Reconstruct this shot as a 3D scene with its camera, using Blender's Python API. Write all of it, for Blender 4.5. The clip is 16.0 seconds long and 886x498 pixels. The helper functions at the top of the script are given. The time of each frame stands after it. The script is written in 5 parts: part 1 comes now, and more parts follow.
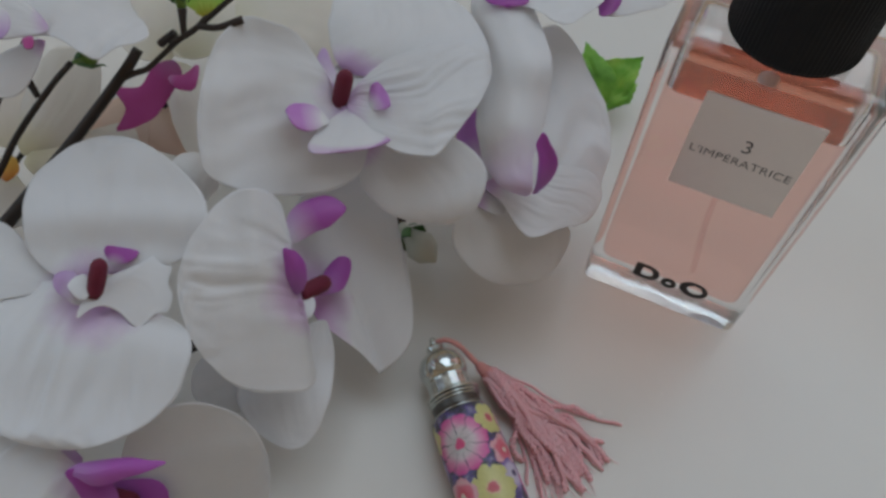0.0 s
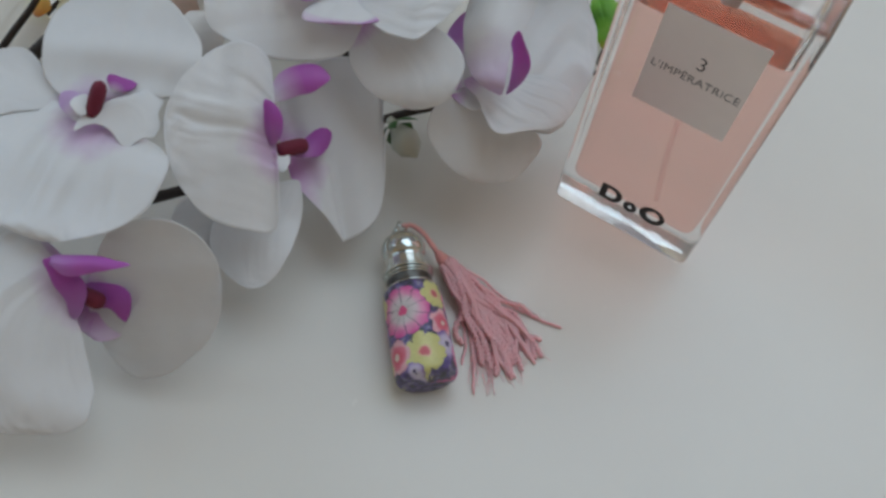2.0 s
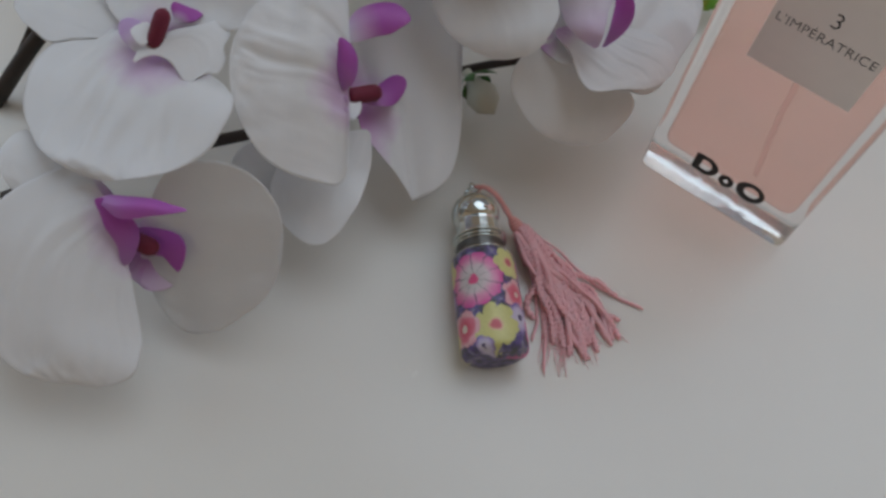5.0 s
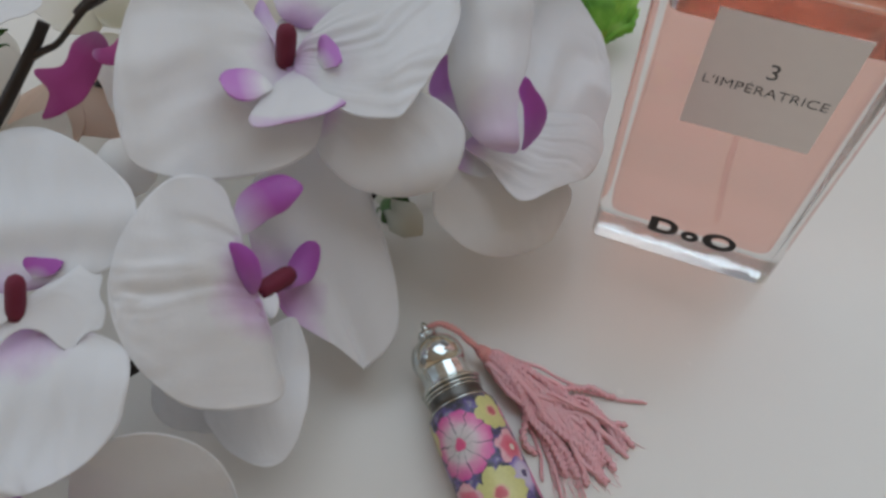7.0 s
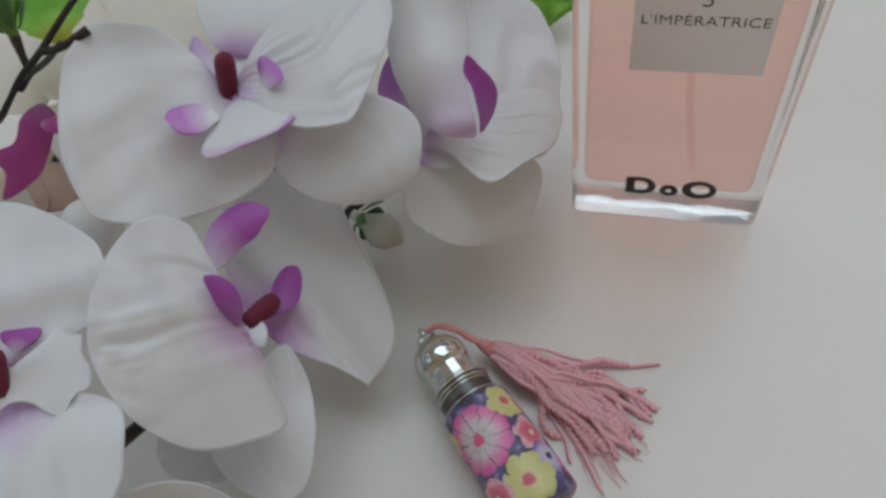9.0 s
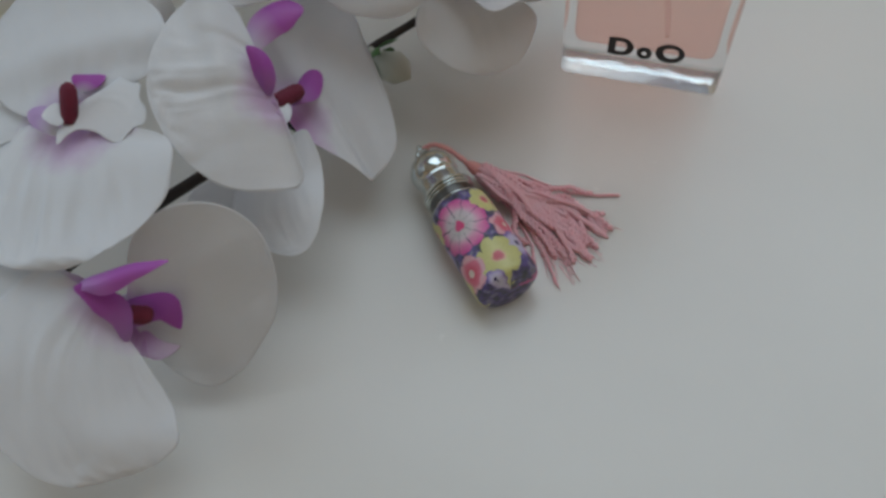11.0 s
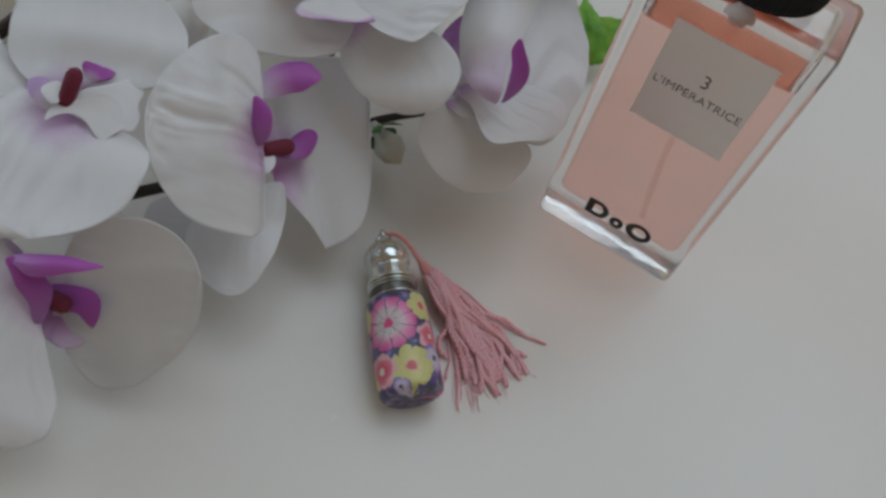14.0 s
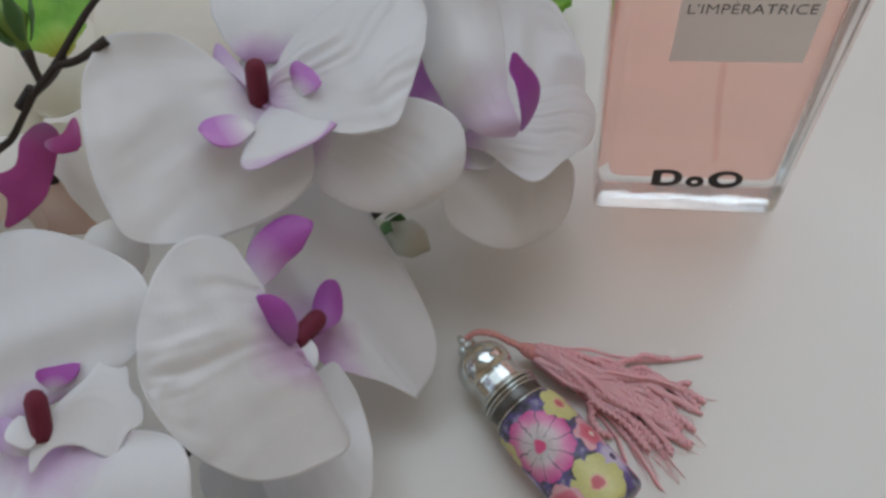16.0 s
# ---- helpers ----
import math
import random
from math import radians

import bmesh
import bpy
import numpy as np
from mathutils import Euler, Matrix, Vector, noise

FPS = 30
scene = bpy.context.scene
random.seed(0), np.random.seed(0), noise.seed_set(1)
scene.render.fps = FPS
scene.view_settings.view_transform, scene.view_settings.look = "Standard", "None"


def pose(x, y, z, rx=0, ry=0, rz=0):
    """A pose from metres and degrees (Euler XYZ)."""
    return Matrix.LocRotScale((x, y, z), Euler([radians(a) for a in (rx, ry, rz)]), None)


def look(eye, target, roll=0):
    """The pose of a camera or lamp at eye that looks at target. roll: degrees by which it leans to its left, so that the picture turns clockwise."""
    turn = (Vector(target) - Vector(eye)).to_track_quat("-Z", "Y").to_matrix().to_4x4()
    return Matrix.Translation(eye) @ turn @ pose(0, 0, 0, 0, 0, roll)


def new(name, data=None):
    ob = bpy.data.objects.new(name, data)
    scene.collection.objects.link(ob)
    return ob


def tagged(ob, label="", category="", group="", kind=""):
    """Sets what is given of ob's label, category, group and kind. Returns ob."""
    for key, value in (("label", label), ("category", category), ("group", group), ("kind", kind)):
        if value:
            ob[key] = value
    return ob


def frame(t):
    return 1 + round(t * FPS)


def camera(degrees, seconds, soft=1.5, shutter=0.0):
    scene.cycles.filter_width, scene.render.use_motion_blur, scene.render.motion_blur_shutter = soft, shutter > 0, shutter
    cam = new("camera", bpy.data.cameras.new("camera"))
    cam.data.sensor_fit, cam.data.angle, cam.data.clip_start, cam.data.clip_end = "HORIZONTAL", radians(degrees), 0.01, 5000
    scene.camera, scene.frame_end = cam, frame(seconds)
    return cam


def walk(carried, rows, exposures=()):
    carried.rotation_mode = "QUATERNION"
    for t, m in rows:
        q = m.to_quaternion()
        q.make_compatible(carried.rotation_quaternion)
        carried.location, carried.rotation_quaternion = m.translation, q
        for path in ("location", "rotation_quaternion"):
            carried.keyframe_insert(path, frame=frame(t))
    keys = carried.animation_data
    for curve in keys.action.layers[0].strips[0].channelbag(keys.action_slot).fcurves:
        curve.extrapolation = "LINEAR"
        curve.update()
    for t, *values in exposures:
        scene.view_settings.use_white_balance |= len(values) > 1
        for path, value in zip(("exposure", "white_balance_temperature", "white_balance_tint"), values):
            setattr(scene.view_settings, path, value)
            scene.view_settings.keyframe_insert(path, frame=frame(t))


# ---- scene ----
cam = camera(60.1, 16.0, soft=3.0)
EXPOSURES = [(0.0, -1.40, 6640, 16), (0.5, -1.18, 6640, 15), (1.5, -1.00, 6540, 14), (2.5, -1.33, 6450, 12), (3.0, -1.49, 6450, 12), (5.5, -1.23, 6740, 18), (7.0, -1.06, 6720, 17), (8.5, -1.06, 6700, 15), (10.0, -1.15, 6600, 14), (12.5, -1.42, 6480, 12), (13.5, -1.45, 6620, 14), (14.0, -1.34, 6670, 15), (14.5, -1.15, 6720, 16), (16.0, -1.04, 6740, 17)]
PATH = [
    (0, (0.034, 0.018, 0.277), (-0.413, 1.029, -1.39), 3.8),
    (0.5, (0.043, 0.02, 0.276), (-0.44, 1.005, -1.395), 3.7),
    (1, (0.056, 0.018, 0.276), (-0.466, 0.978, -1.399), 3.3),
    (1.5, (0.068, 0.009, 0.276), (-0.466, 0.965, -1.399), 4.6),
    (2, (0.082, -0.003, 0.276), (-0.446, 0.92, -1.418), 7.5),
    (2.5, (0.105, -0.023, 0.274), (-0.396, 0.846, -1.457), 12.3),
    (3, (0.107, -0.034, 0.267), (-0.347, 0.814, -1.487), 17.3),
    (5.5, (0.05, 0.015, 0.254), (-0.504, 0.83, -1.487), 4.1),
    (6, (0.039, 0.031, 0.256), (-0.466, 0.836, -1.504), 1.7),
    (6.5, (0.04, 0.038, 0.251), (-0.474, 0.897, -1.48), -2.4),
    (7, (0.035, 0.048, 0.25), (-0.421, 0.93, -1.486), -4.1),
    (7.5, (0.042, 0.055, 0.249), (-0.425, 0.975, -1.465), -8.4),
    (8, (0.042, 0.059, 0.248), (-0.425, 1.033, -1.436), -10.6),
    (8.5, (0.042, 0.054, 0.245), (-0.429, 1.045, -1.427), -12.5),
    (9, (0.044, 0.041, 0.239), (-0.446, 1.007, -1.442), -15.0),
    (9.5, (0.0444, 0.0305, 0.237), (-0.454, 0.934, -1.475), -16.7),
    (10, (0.043, 0.0138, 0.2355), (-0.445, 0.906, -1.484), -15.4),
    (12.5, (0.102, -0.062, 0.269), (-0.347, 0.986, -1.374), 7.8),
    (13, (0.102, -0.051, 0.274), (-0.342, 1.019, -1.356), 13.7),
    (13.5, (0.0822, -0.0358, 0.2713), (-0.3235, 1.047, -1.360), 16.9),
    (14, (0.064, -0.009, 0.266), (-0.345, 1.025, -1.397), 16.2),
    (14.5, (0.043, 0.01, 0.26), (-0.331, 1.035, -1.416), 12.4),
    (15, (0.028, 0.024, 0.253), (-0.328, 1.032, -1.438), 4.7),
    (15.5, (0.017, 0.034, 0.243), (-0.32, 1.054, -1.444), -3.7),
    (16, (0.011, 0.038, 0.237), (-0.314, 1.049, -1.457), -10.7),
]
walk(cam, [(t, look(eye, target, roll)) for t, eye, target, roll in PATH], EXPOSURES)
# ---- place ----
# world: dim sky outside, soft daylight through a roof window and two wall windows
world = bpy.data.worlds.new("world")
scene.world = world
world.use_nodes = True
wn = world.node_tree.nodes
sky = wn.new("ShaderNodeTexSky")
sky.sky_type = "NISHITA"
sky.sun_disc = False
sky.sun_elevation, sky.sun_rotation = radians(38), radians(15)
wn["Background"].inputs[1].default_value = 0.08
world.node_tree.links.new(sky.outputs[0], wn["Background"].inputs[0])

ROOF_POWER, NORTH_POWER, WEST_POWER = 33.0, 7.0, 17.0


def area_lamp(name, eye, target, sx, sy, power, colour):
    data = bpy.data.lights.new(name, "AREA")
    data.shape, data.size, data.size_y, data.energy, data.color = "RECTANGLE", sx, sy, power, colour
    ob = new(name, data)
    ob.matrix_world = look(eye, target)
    return ob


area_lamp("roof_window_daylight", (0.16, 0.86, 1.72), (0.0, 0.15, 0.05), 1.80, 1.40, ROOF_POWER, (0.75, 0.91, 1.0))
area_lamp("window_daylight", (0.75, 1.64, 1.10), (0.20, 0.0, 0.08), 1.80, 1.16, NORTH_POWER, (0.77, 0.91, 1.0))
area_lamp("west_window_daylight", (-1.44, -0.35, 0.85), (-0.05, 0.12, 0.05), 1.2, 1.1, WEST_POWER, (0.64, 0.85, 1.0))

# ---------------------------------------------------------------- materials
MATS = {}


class Nodes:
    """A short hand for building one node material."""

    def __init__(self, name):
        self.mat = bpy.data.materials.new(name)
        self.mat.use_nodes = True
        self.tree = self.mat.node_tree
        self.tree.nodes.clear()
        self.out = self.tree.nodes.new("ShaderNodeOutputMaterial")
        MATS[name] = self.mat

    def add(self, kind, **inputs):
        node = self.tree.nodes.new(kind)
        for key, value in inputs.items():
            self.put(node, key.replace("_", " "), value)
        return node

    def put(self, node, key, value):
        socket = node.inputs[int(key)] if key.isdigit() else node.inputs[key]
        if isinstance(value, bpy.types.NodeSocket):
            self.tree.links.new(value, socket)
        else:
            socket.default_value = value

    def math(self, op, a, b=0.0, c=None, clamp=False):
        node = self.tree.nodes.new("ShaderNodeMath")
        node.operation, node.use_clamp = op, clamp
        self.put(node, "0", a)
        self.put(node, "1", b)
        if c is not None:
            self.put(node, "2", c)
        return node.outputs[0]

    def ramp(self, fac, stops):
        node = self.tree.nodes.new("ShaderNodeValToRGB")
        self.put(node, "Fac", fac)
        e = node.color_ramp.elements
        while len(e) < len(stops):
            e.new(0.5)
        for item, (pos, col) in zip(e, stops):
            item.position, item.color = pos, (*col, 1) if len(col) == 3 else col
        return node.outputs[0]

    def mix(self, fac, a, b):
        node = self.tree.nodes.new("ShaderNodeMix")
        node.data_type = "RGBA"
        self.put(node, "0", fac)
        self.put(node, "6", (*a, 1) if isinstance(a, tuple) else a)
        self.put(node, "7", (*b, 1) if isinstance(b, tuple) else b)
        return node.outputs[2]

    def coords(self, which="Object", scale=(1, 1, 1)):
        tex = self.add("ShaderNodeTexCoord")
        mapping = self.add("ShaderNodeMapping", Vector=tex.outputs[which], Scale=scale)
        return mapping.outputs[0]

    def noise(self, vector, scale, detail=3.0, rough=0.55):
        node = self.add("ShaderNodeTexNoise", Vector=vector, Scale=scale, Detail=detail, Roughness=rough)
        return node.outputs[0]

    def bump(self, height, strength, distance):
        return self.add("ShaderNodeBump", Height=height, Strength=strength, Distance=distance).outputs[0]

    def principled(self, colour, rough, **more):
        node = self.add("ShaderNodeBsdfPrincipled")
        self.put(node, "Base Color", (*colour, 1) if isinstance(colour, tuple) else colour)
        self.put(node, "Roughness", rough)
        for key, value in more.items():
            self.put(node, key.replace("_", " "), value)
        return node.outputs[0]

    def finish(self, shader):
        self.tree.links.new(shader, self.out.inputs[0])
        return self.mat


def plain(name, colour, rough, spot=0.12, scale=60.0, bump=0.1, metal=0.0, **more):
    """A surface of one colour with faint blotches and grain."""
    n = Nodes(name)
    at = n.coords()
    big, fine = n.noise(at, scale), n.noise(at, scale * 9)
    dark = tuple(c * (1 - spot) for c in colour)
    col = n.mix(big, dark, colour)
    r = n.math("MULTIPLY_ADD", fine, 0.16, rough - 0.08)
    return n.finish(n.principled(col, r, Metallic=metal, Normal=n.bump(fine, bump, 0.0004), **more))


def petal_material(name, white, blush, blush_reach, edge=None, veins=1.0, clear=0.36, tip_only=False):
    """Silky artificial petal: s runs from base to tip, u across; blush at the base, or towards the tip."""
    n = Nodes(name)
    tex = n.add("ShaderNodeTexCoord")
    sep = n.add("ShaderNodeSeparateXYZ", Vector=tex.outputs["UV"])
    u, s = sep.outputs[0], sep.outputs[1]
    fan = n.add("ShaderNodeMapping", Vector=tex.outputs["UV"], Scale=(24, 1.6, 1)).outputs[0]
    vein = n.noise(fan, 1.0, 3.0, 0.6)
    at = n.coords()
    cloth, blot = n.noise(at, 2600, 2.0), n.noise(at, 95, 3.0)
    wob = n.math("MULTIPLY_ADD", blot, 0.16, -0.08)
    along = n.math("ADD", s, wob)
    base = n.mix(n.math("MULTIPLY", blot, 0.8, clamp=True), tuple(c * 0.93 for c in white), white)
    base = n.mix(n.math("MULTIPLY", vein, 0.07 * veins), base, tuple(c * 0.8 for c in white))
    if blush:
        if tip_only:
            fac = n.ramp(along, [(blush_reach[0], (0, 0, 0)), (blush_reach[1], (1, 1, 1))])
        else:
            fac = n.ramp(along, [(0.0, (1, 1, 1)), (blush_reach * 0.4, (0.72, 0.72, 0.72)), (blush_reach, (0, 0, 0))])
            fac = n.math("MULTIPLY", fac, blush[3])
        base = n.mix(fac, base, blush[:3])
    if edge:
        off = n.math("MULTIPLY_ADD", u, 2.0, -1.0)
        rim = n.math("MAXIMUM", s, n.math("MULTIPLY", off, n.math("MULTIPLY", s, 1.9, clamp=True)))
        fac = n.ramp(n.math("ADD", rim, n.math("MULTIPLY", wob, 0.5)), [(0.76, (0, 0, 0)), (0.94, (1, 1, 1))])
        base = n.mix(n.math("MULTIPLY", fac, 0.85), base, edge)
    dents = n.noise(at, 330, 3.0, 0.6)
    height = n.math("ADD", n.math("MULTIPLY", vein, 0.10 * veins), n.math("MULTIPLY", cloth, 0.12))
    height = n.math("ADD", height, n.math("MULTIPLY", dents, 0.18))
    normal = n.bump(height, 0.25, 0.0013)
    skin = n.principled(base, 0.40, Normal=normal, Sheen_Weight=0.1, Specular_IOR_Level=0.65)
    thin = n.add("ShaderNodeBsdfTranslucent", Color=base, Normal=normal)
    both = n.add("ShaderNodeMixShader", Fac=clear)
    n.put(both, "1", skin)
    n.put(both, "2", thin.outputs[0])
    return n.finish(both.outputs[0])


WHITE = (0.92, 0.925, 0.94)
VIOLET, DEEP, MAGENTA = (0.64, 0.26, 0.70), (0.60, 0.16, 0.62), (0.48, 0.06, 0.27)
petal_material("petal", WHITE, (*VIOLET, 0.75), 0.30)
petal_material("petal_ruffled", WHITE, (*VIOLET, 0.6), 0.26, veins=3.0)
petal_material("petal_wet", WHITE, (*VIOLET, 0.3), 0.14, veins=0.7, clear=0.36)
petal_material("petal_stained", WHITE, (*DEEP, 1.0), 0.44, veins=0.7, clear=0.36)
petal_material("petal_grey", (0.90, 0.905, 0.915), (*VIOLET, 0.6), 0.25, clear=0.5)
petal_material("lobe_half", WHITE, DEEP, (0.08, 0.60), tip_only=True, clear=0.4)
petal_material("petal_throat", WHITE, (*DEEP, 1.0), 0.44, veins=1.3, clear=0.36)
petal_material("petal_blush", WHITE, (*VIOLET, 0.45), 0.28)
petal_material("petal_cream", (0.86, 0.82, 0.75), (0.76, 0.70, 0.34, 0.6), 0.40)
petal_material("petal_fade", WHITE, (*DEEP, 1.0), 1.05)
petal_material("petal_tan", (0.84, 0.65, 0.53), (0.62, 0.45, 0.33, 0.6), 0.4)
petal_material("petal_warm", (0.90, 0.85, 0.78), (0.80, 0.74, 0.52, 0.5), 0.35)
petal_material("lip", WHITE, (*VIOLET, 0.25), 0.3, edge=VIOLET)
petal_material("lip_deep", (0.62, 0.32, 0.70), DEEP, (0.0, 0.5), tip_only=True, clear=0.4)
petal_material("lip_yellow", (0.8, 0.5, 0.08), (0.7, 0.25, 0.03), (0.3, 0.9), tip_only=True, clear=0.2)
petal_material("lobe", WHITE, VIOLET, (0.25, 0.65), tip_only=True, clear=0.25)
petal_material("lobe_pale", WHITE, (0.62, 0.42, 0.72), (0.2, 0.8), tip_only=True, clear=0.25)
petal_material("lobe_white", WHITE, None, 0.2, clear=0.3)
petal_material("lobe_deep", (0.60, 0.34, 0.66), DEEP, (0.05, 0.6), tip_only=True, clear=0.5)
petal_material("lobe_magenta", (0.55, 0.25, 0.50), MAGENTA, (0.0, 0.3), tip_only=True, clear=0.15)

plain("column_velvet", (0.16, 0.007, 0.032), 0.7, bump=0.5, scale=300, Sheen_Weight=0.05)
plain("stem_brown", (0.030, 0.018, 0.013), 0.55, spot=0.5, scale=140, bump=0.5)
plain("bud_green", (0.20, 0.36, 0.07), 0.5, spot=0.4, scale=160, bump=0.3)
plain("calyx_green", (0.07, 0.20, 0.05), 0.5, spot=0.5, scale=120, bump=0.3)
plain("bud_dull", (0.56, 0.56, 0.47), 0.6, spot=0.1, scale=90, bump=0.2)
plain("bud_white", (0.90, 0.88, 0.86), 0.6, spot=0.06, scale=90, bump=0.2)
plain("label_card", (0.82, 0.75, 0.715), 0.42, spot=0.05, scale=200, bump=0.12, metal=0.75)
plain("ink", (0.012, 0.010, 0.012), 0.4)
plain("cap_black", (0.006, 0.006, 0.007), 0.62, bump=0.1, scale=400, Specular_IOR_Level=0.25)
plain("silver", (0.66, 0.70, 0.68), 0.14, spot=0.15, scale=220, bump=0.05, metal=1.0)
plain("silver_dark", (0.17, 0.165, 0.155), 0.30, spot=0.5, scale=300, bump=0.3, metal=1.0)
plain("spray_plastic", (0.90, 0.86, 0.84), 0.3)
plain("wall_paint", (0.90, 0.71, 0.52), 0.85, spot=0.04, scale=3)
plain("ceiling_paint", (0.90, 0.82, 0.72), 0.85, spot=0.04, scale=3)
plain("floor_boards", (0.46, 0.32, 0.20), 0.5, spot=0.3, scale=6)
plain("table_leg_paint", (0.75, 0.75, 0.74), 0.5, spot=0.05, scale=12)


def table_material():
    n = Nodes("table_white")
    at = n.coords()
    big, mid, fine = n.noise(at, 7.0), n.noise(at, 60.0, 4.0), n.noise(at, 900.0, 2.0)
    col = n.mix(big, (0.70, 0.678, 0.632), (0.74, 0.722, 0.68))
    col = n.mix(n.math("MULTIPLY", mid, 0.22), col, (0.63, 0.615, 0.585))
    rough = n.math("MULTIPLY_ADD", mid, 0.10, 0.20)
    return n.finish(n.principled(col, rough, Normal=n.bump(fine, 0.05, 0.0003), Specular_IOR_Level=0.5))


table_material()


def glass_material(name, colour, ior, rough=0.0, wobble=0.0, thin=0.0):
    """Clear glass or liquid; wobble: the slow waves of pressed glass; thin: light that goes straight through."""
    n = Nodes(name)
    glass = n.add("ShaderNodeBsdfGlass", Color=(*colour, 1), IOR=ior, Roughness=rough)
    if wobble:
        n.put(glass, "Normal", n.bump(n.noise(n.coords(), 110, 1.0), wobble, 0.0012))
    if not thin:
        return n.finish(glass.outputs[0])
    clear = n.add("ShaderNodeBsdfTransparent", Color=(*colour, 1))
    both = n.add("ShaderNodeMixShader", Fac=thin)
    n.put(both, "1", glass.outputs[0])
    n.put(both, "2", clear.outputs[0])
    return n.finish(both.outputs[0])


glass_material("bottle_glass", (0.99, 0.992, 0.99), 1.48, 0.0, 0.05, 0.06)


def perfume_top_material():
    """Clear, mirroring top face of the liquid; light lost in its depth is painted in as deep orange."""
    n = Nodes("perfume_depth_tint")
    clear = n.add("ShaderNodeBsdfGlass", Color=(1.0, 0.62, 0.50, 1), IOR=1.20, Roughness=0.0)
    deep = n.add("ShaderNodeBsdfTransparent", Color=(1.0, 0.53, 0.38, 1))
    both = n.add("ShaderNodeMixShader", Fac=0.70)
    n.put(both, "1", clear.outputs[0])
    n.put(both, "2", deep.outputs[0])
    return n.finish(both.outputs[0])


perfume_top_material()
glass_material("bottle_foot", (0.86, 0.91, 0.91), 1.48, 0.04, 0.22, 0.30)
glass_material("perfume_pink", (1.0, 0.815, 0.765), 0.919, thin=0.92)
glass_material("tube_plastic", (0.98, 0.93, 0.92), 1.03)


def thread_material(name, deep, pale):
    """Glossy twisted thread that lets some light through."""
    n = Nodes(name)
    at = n.coords()
    blot, fine = n.noise(at, 240), n.noise(at, 2200)
    col = n.mix(blot, deep, pale)
    skin = n.principled(col, 0.38, Normal=n.bump(fine, 0.1, 0.0002), Specular_IOR_Level=0.6, Sheen_Weight=0.3, Sheen_Tint=(1.0, 0.78, 0.78, 1.0))
    thin = n.add("ShaderNodeBsdfTranslucent", Color=col)
    both = n.add("ShaderNodeMixShader", Fac=0.35)
    n.put(both, "1", skin)
    n.put(both, "2", thin.outputs[0])
    return n.finish(both.outputs[0])


thread_material("thread_pink", (1.0, 0.51, 0.55), (1.0, 0.74, 0.78))
thread_material("cord_pink", (0.90, 0.40, 0.38), (1.0, 0.56, 0.52))


def leaf_material():
    n = Nodes("leaf_green")
    at = n.coords()
    blot, fine = n.noise(at, 55), n.noise(at, 1500)
    col = n.ramp(blot, [(0.3, (0.14, 0.38, 0.05)), (0.5, (0.26, 0.60, 0.08)), (0.7, (0.50, 0.76, 0.16))])
    uv = n.add("ShaderNodeTexCoord")
    root = n.add("ShaderNodeSeparateXYZ", Vector=uv.outputs["UV"]).outputs[1]
    col = n.mix(n.ramp(root, [(0.03, (0.9, 0.9, 0.9)), (0.20, (0, 0, 0))]), col, (0.62, 0.50, 0.07))
    normal = n.bump(n.math("ADD", blot, n.math("MULTIPLY", fine, 0.2)), 0.4, 0.001)
    skin = n.principled(col, 0.5, Normal=normal)
    thin = n.add("ShaderNodeBsdfTranslucent", Color=col)
    both = n.add("ShaderNodeMixShader", Fac=0.45)
    n.put(both, "1", skin)
    n.put(both, "2", thin.outputs[0])
    return n.finish(both.outputs[0])


leaf_material()


